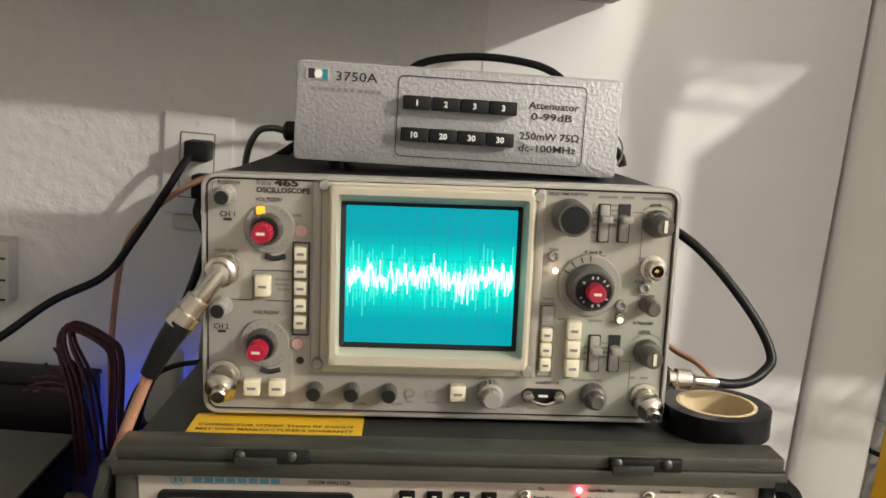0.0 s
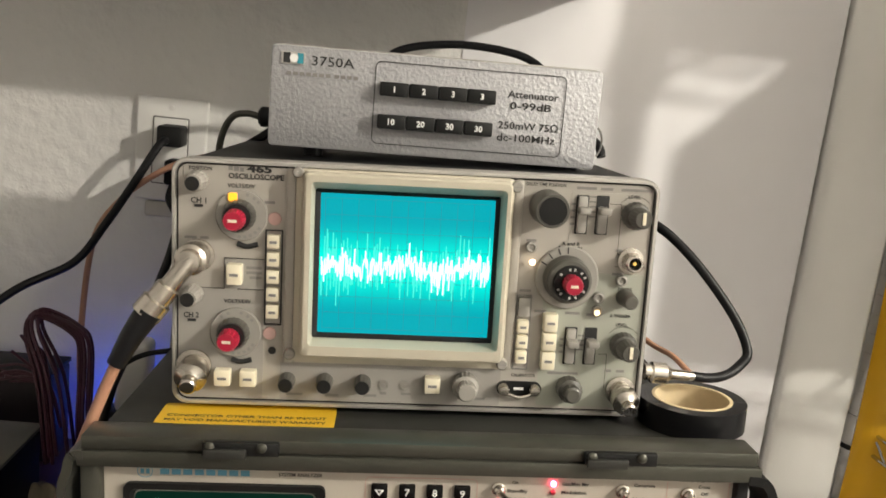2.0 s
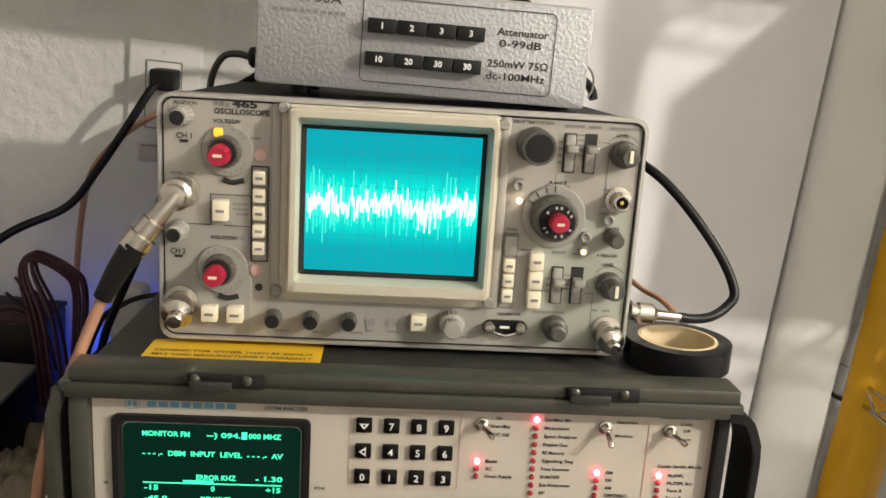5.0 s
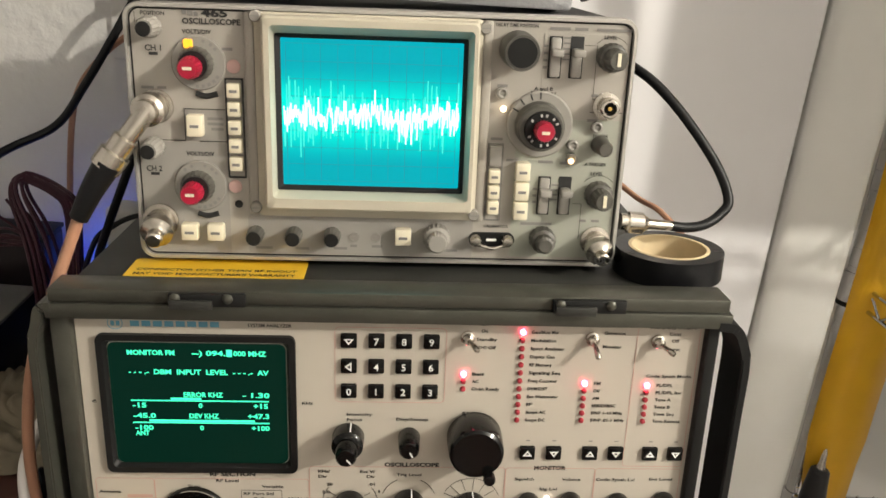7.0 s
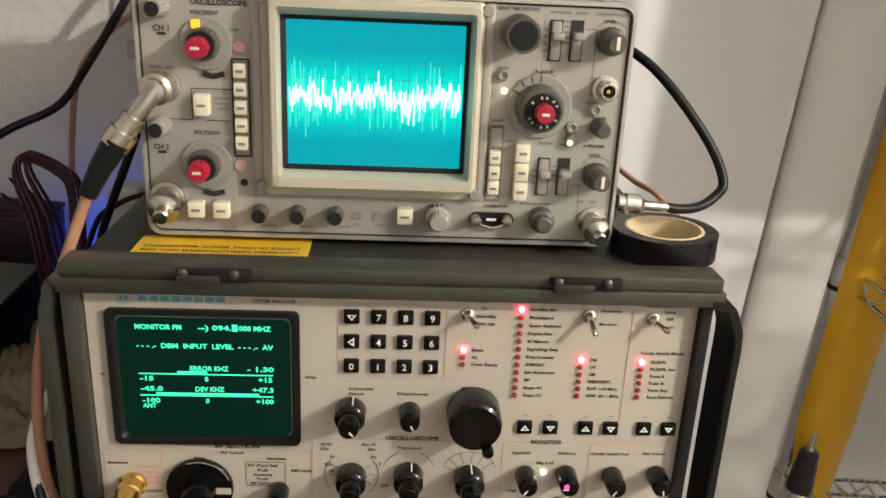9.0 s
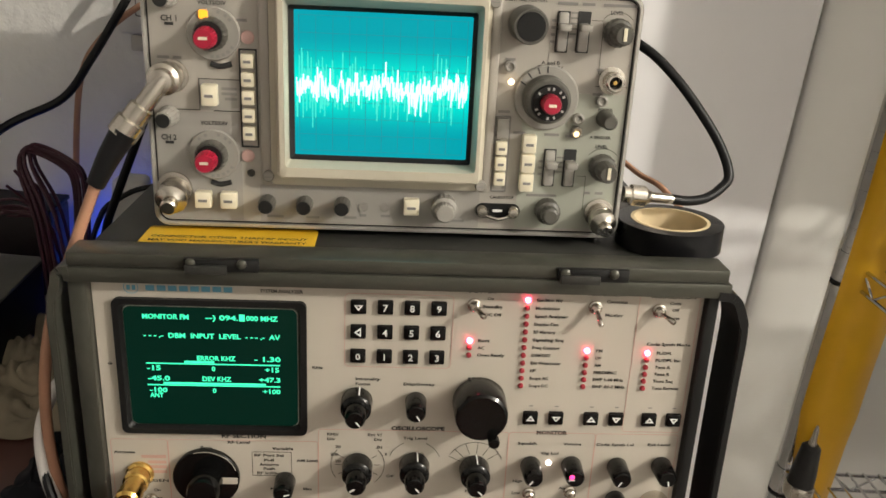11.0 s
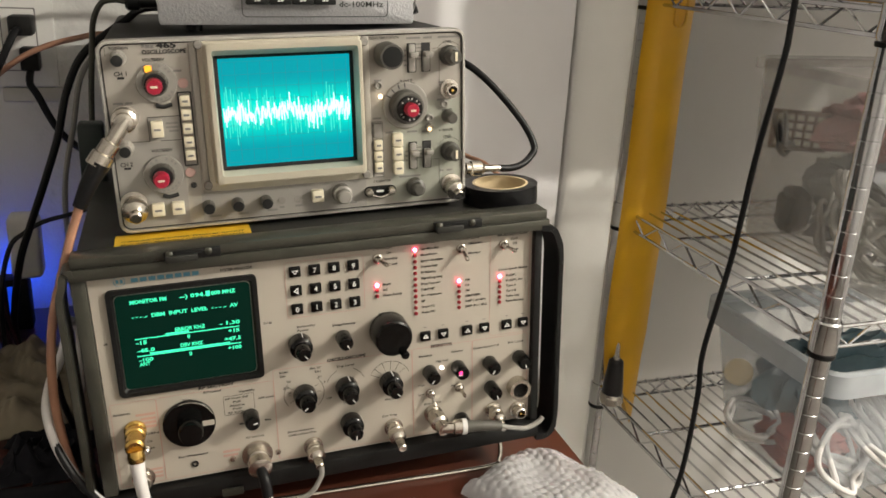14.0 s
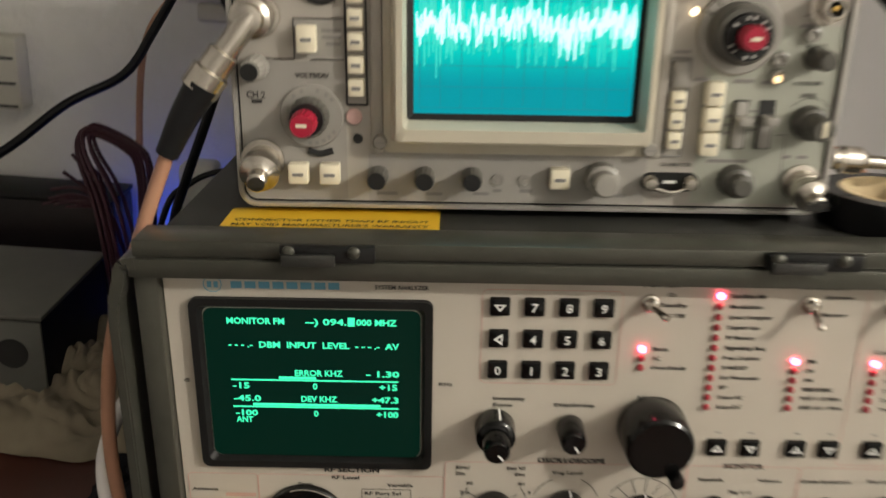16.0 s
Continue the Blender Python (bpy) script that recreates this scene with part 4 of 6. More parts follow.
def voltdial(x, z, lit):
    d = turned("attenuator_dial", x + 0.003, z, [(0.0152, 0.0003), (0.0152, 0.0012), (0.0146, 0.0020), (0, 0.0020)], DIAL, "clear grey dial skirt", 36)
    ticks(x + 0.003, z, 0.0118, 0.0136, (75, 55, 40, 110, 130, -35, -50, -65, -80, -95), d, SY - 0.0022, INKG, 0.0018)
    turned("dial_collar", x + 0.002, z, [(0.0098, 0.0020), (0.0094, 0.0080), (0.0086, 0.0095), (0, 0.0095)], GREYK, "ribbed grey collar", 40, parent=d, flutes=1, depth=0.0005)
    turned("dial_ring", x + 0.002, z, [(0.0079, 0.0095), (0.0077, 0.0105), (0, 0.0105)], CAPK, "", 24, parent=d)
    k = turned("red_cap", x + 0.001, z - 0.001, [(0.0062, 0.0095), (0.0064, 0.0105), (0.0060, 0.0185), (0.0053, 0.0200), (0, 0.0200)], REDK, "red centre knob", 40, parent=d, flutes=1, depth=0.0004)
    part("cap_mark", box(x - 0.0015, x + 0.0035, SY - 0.0204, SY - 0.0201, z - 0.0016, z + 0.0001), IVORY, k, smooth=0)
    if lit:
        part("lit_window", slab(x - 0.0045, x + 0.0005, z + 0.0084, z + 0.0132, 0.001, SY - 0.0030, SY - 0.0018), glowing("amber_window", (1.0, 0.42, 0.02), 1.5, (0.35, 0.16, 0.02)), d, "glowing amber range window")
    slot = tube([(x + 0.0005, SY, z - 0.0170), (x + 0.006, SY, z - 0.0185), (x + 0.0125, SY, z - 0.0170)], 0.0016, 6, 8)
    part("slot", slot, INK, d)
    return d


voltdial(0.0580, 0.1288, True)
voltdial(0.0553, 0.0578, False)
POT = [(0.0062, 0.0004), (0.0062, 0.0030), (0.0054, 0.0040), (0.0054, 0.0130), (0.0046, 0.0145), (0, 0.0145)]
for x, z in ((0.0360, 0.1482), (0.0333, 0.0806)):
    p = turned("position_knob", x, z, POT, DIAL, "grey position knob", 32, flutes=1, depth=0.0004)
    turned("knob_centre", x - 0.0006, z - 0.0006, [(0.0042, 0.0144), (0.0040, 0.0150), (0, 0.0150)], CAPK, "", 16, parent=p)
for x in (0.0896, 0.1124, 0.1353):
    p = turned("small_knob", x, 0.0290, [(0.0052, 0.0002), (0.0050, 0.0100), (0.0044, 0.0115), (0, 0.0115)], GREYK, "small grey knob with black face", 28, flutes=1, depth=0.0004)
    turned("knob_centre", x, 0.0290, [(0.0043, 0.0114), (0.0041, 0.0120), (0, 0.0120)], CAPK, "", 16, parent=p)
for x in (0.1482, 0.1612):
    turned("trimmer", x, 0.0277, [(0.0030, 0.0002), (0.0030, 0.0008), (0.0022, 0.0008), (0.0022, 0.0003), (0.0012, 0.0003), (0.0012, 0.0007), (0, 0.0007)], DIAL, "", 16)
turned("fluted_knob", 0.1981, 0.0300, [(0.0082, 0.0003), (0.0082, 0.0090), (0.0062, 0.0100), (0.0062, 0.0165), (0.0052, 0.0175), (0, 0.0175)], DIAL, "grey fluted knob", 40, flutes=1, depth=0.0006)
p = turned("delay_knob", 0.2405, 0.1424, [(0.0104, 0.0006), (0.0107, 0.0020), (0.0102, 0.0200), (0.0095, 0.0220), (0, 0.0215)], GREYK, "large grey delay knob", 36)
turned("knob_centre", 0.2405, 0.1424, [(0.0083, 0.0216), (0.0081, 0.0224), (0, 0.0226)], BLACKM, "dark knob cap", 28, parent=p)
td = turned("timebase_dial", 0.2560, 0.0997, [(0.0195, 0.0003), (0.0195, 0.0014), (0.0185, 0.0022), (0, 0.0022)], DIAL, "clear grey dial skirt", 40)
ticks(0.2560, 0.0997, 0.0150, 0.0190, (150, 130, 110, 92), td, SY - 0.0024, INK, 0.0008)
turned("dial_collar", 0.2555, 0.0996, [(0.0142, 0.0022), (0.0137, 0.0110), (0.0122, 0.0125), (0, 0.0125)], GREYK, "grey collar", 36, parent=td)
turned("dial_ring", 0.2562, 0.0988, [(0.0108, 0.0125), (0.0104, 0.0150), (0, 0.0150)], BLACKM, "black ring with white lettering", 32, parent=td)
ticks(0.2562, 0.0988, 0.0078, 0.0095, (28, 50, 80, 100, 140, 205, 225, 265, 290, 330), td, SY - 0.0152, material("worn_white_ink", (0.42, 0.42, 0.40), 0.5), 0.0013)
k = turned("red_cap", 0.2561, 0.0992, [(0.0058, 0.0150), (0.0058, 0.0225), (0.0051, 0.0240), (0, 0.0240)], REDK, "red centre knob", 40, parent=td, flutes=1, depth=0.0004)
part("cap_mark", box(0.2540, 0.2585, SY - 0.0244, SY - 0.0241, 0.0983, 0.1000), IVORY, k, smooth=0)
for z, lab in ((0.1395, "grey level knob"), (0.0586, "grey level knob")):
    p = turned("level_knob", 0.2945, z, [(0.0084, 0.0004), (0.0084, 0.0060), (0.0076, 0.0075), (0.0062, 0.0080), (0.0059, 0.0185), (0.0050, 0.0200), (0, 0.0200)], GREYK, lab, 36, flutes=1, depth=0.0004)
    part("knob_pointer", box(0.2935, 0.2955, SY - 0.0206, SY - 0.0201, z - 0.0030, z + 0.0042), IVORY, p, smooth=0)
    arc(0.2945, z, 0.0112, 40, 140, sc, SY - 0.0002, INK, 0.0003)
turned("power_knob", 0.2932, 0.0888, [(0.0056, 0.0003), (0.0050, 0.0040), (0.0046, 0.0140), (0.0036, 0.0155), (0, 0.0155)], GREYK, "grey pull power knob", 24)
turned("grey_knob", 0.2627, 0.0298, [(0.0080, 0.0003), (0.0076, 0.0080), (0.0056, 0.0090), (0.0054, 0.0150), (0.0040, 0.0160), (0, 0.0156)], GREYK, "grey holdoff knob", 32, flutes=1, depth=0.0004)
for x, z in ((0.2330, 0.1175), (0.2898, 0.0992), (0.2765, 0.0880), (0.2765, 0.0800)):
    turned("trimmer", x, z, [(0.0034, 0.0002), (0.0034, 0.0030), (0.0024, 0.0034), (0.0014, 0.0020), (0, 0.0020)], DIAL, "", 16)
for x, z in ((0.0801, 0.1275), (0.0784, 0.0577)):
    turned("lamp_lens", x, z, [(0.0040, 0.0002), (0.0036, 0.0010), (0, 0.0014)], material("pale_pink_lens", (0.55, 0.36, 0.33), 0.3), "", 18)
for x, z, mt in ((0.2340, 0.1088, glowing("warm_lamp", (1.0, 0.72, 0.42), 6.0)), (0.2760, 0.0790, glowing("warm_lamp_dim", (1.0, 0.70, 0.36), 3.0))):
    turned("pilot_lamp", x, z, [(0.0018, 0.0034), (0.0015, 0.0042), (0, 0.0045)], mt, "lit warm-white pilot lamp", 14)
turned("test_socket", 0.0800, 0.0470, [(0.0024, 0.0001), (0.0022, 0.0006), (0, 0.0006)], INK, "", 14)


def button(x, z, w=0.0048, h=0.0050, out=0.006, parent=sc):
    b = part("push_button", box(x - w, x + w, SY - out, SY + 0.001, z - h, z + h, 0.0009), IVORY, parent, "ivory push button")
    part("button_mark", box(x - w * 0.55, x + w * 0.55, SY - out - 0.0003, SY - out - 0.0001, z - 0.0010, z + 0.0006), INKG, b, smooth=0)
    return b


for x, z in ((0.0512, 0.0303), (0.0664, 0.0303), (0.1778, 0.0297)):
    button(x, z)
button(0.0576, 0.0940, 0.0045, 0.0062)
bank = part("button_bank", ring([(0.0748, 0.0852, 0.0630, 0.1210, 0.0006, SY + 0.001), (0.0748, 0.0852, 0.0630, 0.1210, 0.0006, SY - 0.0008), (0.0756, 0.0844, 0.0638, 0.1202, 0.0005, SY - 0.0008), (0.0756, 0.0844, 0.0638, 0.1202, 0.0005, SY + 0.001)]), INK, sc, "dark frame of the mode buttons")
for i in range(5):
    button(0.0800, 0.1143 - 0.0106 * i, 0.0038, 0.0041, 0.0045, bank)
bank = part("button_bank", ring([(0.2265, 0.2360, 0.0405, 0.0880, 0.0006, SY + 0.001), (0.2265, 0.2360, 0.0405, 0.0880, 0.0006, SY - 0.0008), (0.2273, 0.2352, 0.0413, 0.0872, 0.0005, SY - 0.0008), (0.2273, 0.2352, 0.0413, 0.0872, 0.0005, SY + 0.001)]), INKG, sc, "dark frame of the sweep buttons")
for i in range(3):
    button(0.2312, 0.0685 - 0.0096 * i, 0.0034, 0.0041, 0.0045, bank)
part("bank_blank", box(0.2276, 0.2349, SY - 0.003, SY + 0.001, 0.0745, 0.0865, 0.0006), DIAL, bank)
for i in range(3):
    button(0.2478, 0.0720 - 0.0120 * i, 0.0042, 0.0056, 0.0060)


def lever(x, z, up):
    s = part("lever_slot", slab(x - 0.0038, x + 0.0038, z - 0.0118, z + 0.0118, 0.0005, SY - 0.0003, SY + 0.001), INK, sc, "recessed lever switch")
    part("lever_wheel", box(x - 0.0030, x + 0.0030, SY - 0.0026, SY + 0.0005, z - 0.0112, z + 0.0112 - (0.006 if up else 0.0), 0.0012), SGREY, s)
    part("lever_tip", box(x - 0.0034, x + 0.0034, SY - 0.0105, SY - 0.001, z + 0.001, z + 0.0052, 0.0010), DIAL, s)


for x, z, u in ((0.2622, 0.1385, False), (0.2745, 0.1387, True), (0.2617, 0.0568, False), (0.2742, 0.0570, True)):
    lever(x, z, u)
bars([(0.2665, 0.2705, 0.1370 + i * 0.003, 0.1380 + i * 0.003) for i in range(5)] + [(0.2555, 0.2580, 0.1320 + i * 0.004, 0.1335 + i * 0.004) for i in range(4)] + [(0.2660, 0.2705, 0.0540 + i * 0.003, 0.0550 + i * 0.003) for i in range(4)] + [(0.2550, 0.2575, 0.0520 + i * 0.004, 0.0535 + i * 0.004) for i in range(3)], SY - 0.0003, sc, INKG, "printed_scale")
# calibrator loop
cal = part("calibrator_plate", slab(0.2180, 0.2458, 0.0236, 0.0328, 0.0045, SY - 0.0012, SY + 0.001), BLACKM, sc, "black calibrator plate with current loop")
for x in (0.2220, 0.2412):
    turned("terminal_post", x, 0.0285, [(0.0036, 0.0012), (0.0034, 0.0060), (0.0026, 0.0072), (0, 0.0074)], CHROME, "", 16, parent=cal)
part("current_loop", tube([(0.2225, SY - 0.003, 0.0262), (0.2300, SY - 0.004, 0.0240), (0.2340, SY - 0.004, 0.0240), (0.2405, SY - 0.003, 0.0262)], 0.0010, 6, 8), CHROME, cal)
part("loop_bar", box(0.2285, 0.2345, SY - 0.0022, SY - 0.0014, 0.0278, 0.0292), WHITE, cal, smooth=0)
# coax jacks
bnc(0.0358, 0.1038, SY, sc, 0.0, 0.0072)
bnc(0.0337, 0.0358, SY, sc, 0.006, 0.0078, "nickel coax jack with screwed cap")
bnc(0.2945, 0.1115, SY, sc, 0.0, 0.0060)
c3 = bnc(0.2955, 0.0290, SY, sc, 0.005, 0.0068, "nickel coax jack with terminator cap")
letters("50\u03a9", 0.2955, 0.0237, 0.0042, c3, INK, SY - 0.0232, 0, "c", "cap_mark", bold=0.02)

# ---- the attenuator box on top ----
HY = 0.100
AT = D @ Matrix.Translation((0.2785, 0, 0.1613)) @ Matrix.Rotation(radians(1.54), 4, "Y") @ Matrix.Translation((-0.2785, 0, -0.1613))
att = thing("attenuator_box", "silver hammered-paint attenuator box with black push keys", "attenuator", (0.173, 0.19, 0.1605), AT)
bm = bmesh.new()
loops = []
for y in (HY + 0.0015, 0.198):
    loops.append([bm.verts.new((x, y, z)) for x, z in outline(0.0675, 0.2793, 0.1618, 0.2250, 0.0032, 4)])
for k in range(len(loops[0])):
    bm.faces.new((loops[0][k], loops[0][(k + 1) % len(loops[0])], loops[1][(k + 1) % len(loops[0])], loops[1][k]))
bm.faces.new(loops[0]), bm.faces.new(loops[1])
part("case", bm, HAMMER, att, "silver hammer-finish steel case")
part("front_plate", slab(0.0675, 0.2793, 0.1618, 0.2250, 0.0030, HY, HY + 0.0013, 0.0009), HAMMER, att)
part("back_lip", box(0.0720, 0.2750, HY + 0.0016, HY + 0.004, 0.2251, 0.2257), ALU, att, smooth=0)
for x, y in ((0.095, HY + 0.018), (0.095, 0.182)):
    part("foot", lathe([(0.0070, 0), (0.0064, 0.0056), (0, 0.0056)], (x, y, 0.1616), 14, (0, 0, -1)), RUBBER, att)
for x, y in ((0.266, HY + 0.018), (0.266, 0.182)):
    part("foot", lathe([(0.0070, 0), (0.0066, 0.0014), (0, 0.0014)], (x, y, 0.1616), 14, (0, 0, -1)), RUBBER, att)
line_frame(0.1330, 0.2560, 0.1678, 0.2198, 0.00055, HY - 0.0006, att, INK, 0.004)
for row, (z, names) in enumerate(((0.2028, ("1", "2", "3", "3")), (0.1825, ("10", "20", "30", "30")))):
    for i, s in enumerate(names):
        x = 0.1458 - 0.0006 * row + 0.0185 * i
        k = part("push_key", box(x - 0.0090, x + 0.0090, HY - 0.0085, HY + 0.001, z - 0.0044, z + 0.0044, 0.0009), BLACKM, att, "black push key with white number")
        letters(s, x, z, 0.0036, k, WHITE, HY - 0.0087, 0, "c", "key_number", bold=0.03)


def htext(s, x, z, h, w, align="l", mat=INK, bold=0.008):
    letters(s, x, z, h, att, mat, HY - 0.0006, w, align, bold=bold)


htext("3750A", 0.0930, 0.2165, 0.0058, 0.0265, bold=0.0)
htext("Attenuator", 0.2185, 0.2062, 0.0045, 0.0330)
htext("0-99dB", 0.2205, 0.1990, 0.0045, 0.0270)
htext("250mW 75\u03a9", 0.2140, 0.1862, 0.0045, 0.0390)
htext("dc-100MHz", 0.2138, 0.1784, 0.0045, 0.0380)
bars([(0.0775 + i * 0.0041, 0.0775 + i * 0.0041 + 0.0029, 0.2066, 0.2088) for i in range(7)] + [(0.1075 + i * 0.0040, 0.1075 + i * 0.0040 + 0.0029, 0.2066, 0.2088) for i in range(4)], HY - 0.0006, att, INKG, "maker_mark")
bd = part("maker_badge", slab(0.0740, 0.0885, 0.2134, 0.2208, 0.0006, HY - 0.0009, HY), ALU, att, "small metal badge in black and teal")
bars([(0.0752, 0.0796, 0.2139, 0.2203)], HY - 0.0011, bd, INK, "badge_field")
bars([(0.0840, 0.0877, 0.2139, 0.2203)], HY - 0.0011, bd, material("teal_badge_ink", (0.03, 0.25, 0.32), 0.4), "badge_field")
part("badge_disc", lathe([(0.0026, 0), (0.0026, 0.0002), (0, 0.0002)], (0.0818, HY - 0.0012, 0.2171), 18), WHITE, bd, smooth=0)

# ---- roll of tape on the lid ----
tp = thing("tape_roll", "roll of black electrical tape with cardboard core on the case lid", "tape", (0.3440, 0.0535, 0.0083), D)
def tube_ring(r0, r1, z0, z1, at, seg=48):
    bm = bmesh.new()
    loops = []
    for r, z in ((r1, z0), (r1, z1), (r0, z1), (r0, z0)):
        loops.append([bm.verts.new((at[0] + r * math.cos(2 * math.pi * i / seg), at[1] + r * math.sin(2 * math.pi * i / seg), z)) for i in range(seg)])
    for k in range(4):
        a, b = loops[k], loops[(k + 1) % 4]
        for i in range(seg):
            bm.faces.new((a[i], a[(i + 1) % seg], b[(i + 1) % seg], b[i]))
    return bm
part("tape_winding", tube_ring(0.0250, 0.0335, 0.0083, 0.0245, (0.3440, 0.0535)), TAPE, tp, "glossy black vinyl winding")
part("core", tube_ring(0.0228, 0.0249, 0.0085, 0.0248, (0.3440, 0.0535)), CARD, tp, "printed cardboard core")

# ---- wire rack ----
RX0, RX1, RY0, RY1 = 0.772, 1.66, 0.072, 0.545
rack = thing("wire_rack", "chrome wire shelving rack with ringed posts", "rack", ((RX0 + RX1) / 2, 0.3, 0))


def post(x, y):
    prof = []
    z = 0.0
    while z < 1.8:
        prof += [(0.0125, z), (0.0125, z + 0.0235), (0.0120, z + 0.0240), (0.0120, z + 0.0250)]
        z += 0.0254
    p = part("post", lathe(prof, (x, y, 0), 18, (0, 0, 1)), STEEL, rack, "ringed chrome post")
    return p


for x in (RX0, RX1):
    for y in (RY0, RY1):
        post(x, y)
for sz in (0.485, 0.820, 1.173, 1.445):
    fr = bmesh.new()
    for dz in (0.0, -0.026):
        for a, b in (((RX0, RY0), (RX1, RY0)), ((RX1, RY0), (RX1, RY1)), ((RX1, RY1), (RX0, RY1)), ((RX0, RY1), (RX0, RY0))):
            tube([(*a, sz + dz), (*b, sz + dz)], 0.0028, 1, 8, fr)
    for (ax, ay), (bx, by) in (((RX0, RY0), (RX0, RY1)), ((RX0, RY0), (RX1, RY0)), ((RX0, RY1), (RX1, RY1))):
        ln = math.hypot(bx - ax, by - ay)
        n = int(ln / 0.035)
        for i in range(n):
            t0, t1 = i / n, (i + 1) / n
            p0 = (ax + (bx - ax) * t0, ay + (by - ay) * t0, sz - (0.026 if i % 2 else 0))
            p1 = (ax + (bx - ax) * t1, ay + (by - ay) * t1, sz - (0 if i % 2 else 0.026))
            tube([p0, p1], 0.0017, 1, 6, fr)
    sh = part("shelf_frame", fr, STEEL, rack, "chrome wire shelf frame")
    wire = part("shelf_wire", tube([(RX0 + 0.022, RY0, sz + 0.004), (RX0 + 0.022, RY1, sz + 0.004)], 0.0017, 1, 6), STEEL, sh)
    for i in range(1, 36):
        again(wire, (0.0240 * i, 0, 0))
    cross = part("cross_wire", tube([(RX0, RY0 + 0.155, sz - 0.001), (RX1, RY0 + 0.155, sz - 0.001)], 0.0028, 1, 6), STEEL, sh)
    again(cross, (0, 0.16, 0))
    for x in (RX0, RX1):
        for y in (RY0, RY1):
            part("collar", lathe([(0.0150, -0.030), (0.0168, -0.026), (0.0162, 0.008), (0.0140, 0.010), (0.0126, 0.010)], (x, y, sz), 20, (0, 0, 1)), STEEL, sh)
            part("collar_ring", lathe([(0.0155, -0.036), (0.0160, -0.034), (0.0160, -0.031), (0.0150, -0.0305)], (x, y, sz), 20, (0, 0, 1)), BLACKM, sh)


# hanging amber strip beside the rack
strip = thing("yellow_strip", "long amber-yellow plastic strip hanging beside the rack post", "strip", (0.80, 0.50, 0.50))
bm = bmesh.new()
rows = []
for i in range(31):
    z = 0.530 + (1.62 - 0.530) * i / 30
    bow = 0.004 * math.sin(i * 0.55)
    taper = 1.0 if i > 1 else 0.80 + 0.1 * i
    lp = []
    for u, dy in ((-0.041, 0.010), (-0.036, 0.0), (-0.012, -0.006), (0.010, -0.004), (0.036, 0.002), (0.043, 0.014), (0.030, 0.018), (-0.030, 0.018)):
        lp.append(bm.verts.new((0.792 + u * taper + bow * 0.3, 0.505 + dy + bow, z - (0.022 + 1.6 * (u + 0.012) if i == 0 and u > -0.02 else 0))))
    rows.append(lp)
for a, b in zip(rows, rows[1:]):
    for i in range(8):
        bm.faces.new((a[i], a[(i + 1) % 8], b[(i + 1) % 8], b[i]))
bm.faces.new(rows[0]), bm.faces.new(rows[-1])
part("sleeve", bm, YSLEEVE, strip, "amber plastic sleeve", 60)
part("finger_slot", ring([(0.790, 0.812, 1.115, 1.20, 0.010, 0.5005), (0.793, 0.809, 1.118, 1.197, 0.0075, 0.5005), (0.793, 0.809, 1.118, 1.197, 0.0075, 0.4985), (0.790, 0.812, 1.115, 1.20, 0.010, 0.4985)]), YSLEEVE, strip)
cone = thing("pointed_tool", "dark grey cone-shaped tool with silver tip on the wire shelf", "tool", (0.762, 0.486, 0.49))
part("base_ring", lathe([(0.019, 0.0), (0.020, 0.004), (0.020, 0.016), (0.018, 0.019), (0, 0.019)], (0.762, 0.486, 0.490), 24, (0, 0, 1)), CHROME, cone)
part("cone", lathe([(0.0175, 0.0192), (0.017, 0.035), (0.0125, 0.078), (0.0085, 0.082), (0, 0.082)], (0.762, 0.486, 0.490), 24, (0, 0, 1)), CONE, cone)
part("tip", lathe([(0.0060, 0.0822), (0.0040, 0.092), (0.0034, 0.104), (0.0012, 0.112), (0, 0.112)], (0.762, 0.486, 0.490), 14, (0, 0, 1)), CHROME, cone)

# ---- things on the rack ----
def bin_box(x0, x1, y0, y1, z0, z1, lean, wall, rim, mat, name, label, rim_mat=None):
    """An open plastic storage tub: tapered walls, floor and a rolled rim."""
    t = thing(name, label, "storage bin", ((x0 + x1) / 2, (y0 + y1) / 2, z0))
    def loop(bm, inset, z, r):
        return [bm.verts.new((x, y, z)) for x, y in outline(x0 + inset, x1 - inset, y0 + inset, y1 - inset, r)]
    bm = bmesh.new()
    lps = [loop(bm, lean, z0, 0.02), loop(bm, lean * 0.5, (z0 + z1) / 2, 0.022), loop(bm, 0.0, z1, 0.025), loop(bm, wall, z1, 0.023), loop(bm, lean * 0.5 + wall, (z0 + z1) / 2, 0.020), loop(bm, lean + wall, z0 + wall, 0.018)]
    for a, b in zip(lps, lps[1:]):
        for i in range(len(a)):
            bm.faces.new((a[i], a[(i + 1) % len(a)], b[(i + 1) % len(a)], b[i]))
    bm.faces.new(lps[0]), bm.faces.new(lps[-1])
    part("tub", bm, mat, t)
    rb = bmesh.new()
    w = 0.010
    lps = [loop(rb, -0.001, z1 - rim, 0.025), loop(rb, -w, z1 - rim * 0.9, 0.033), loop(rb, -w, z1 + 0.001, 0.033), loop(rb, -w * 0.4, z1 + 0.004, 0.028), loop(rb, 0.004, z1 + 0.0015, 0.022)]
    for a, b in zip(lps, lps[1:] + lps[:1]):
        for i in range(len(a)):
            rb.faces.new((a[i], a[(i + 1) % len(a)], b[(i + 1) % len(a)], b[i]))
    part("rim", rb, rim_mat or RIMM, t)
    return t


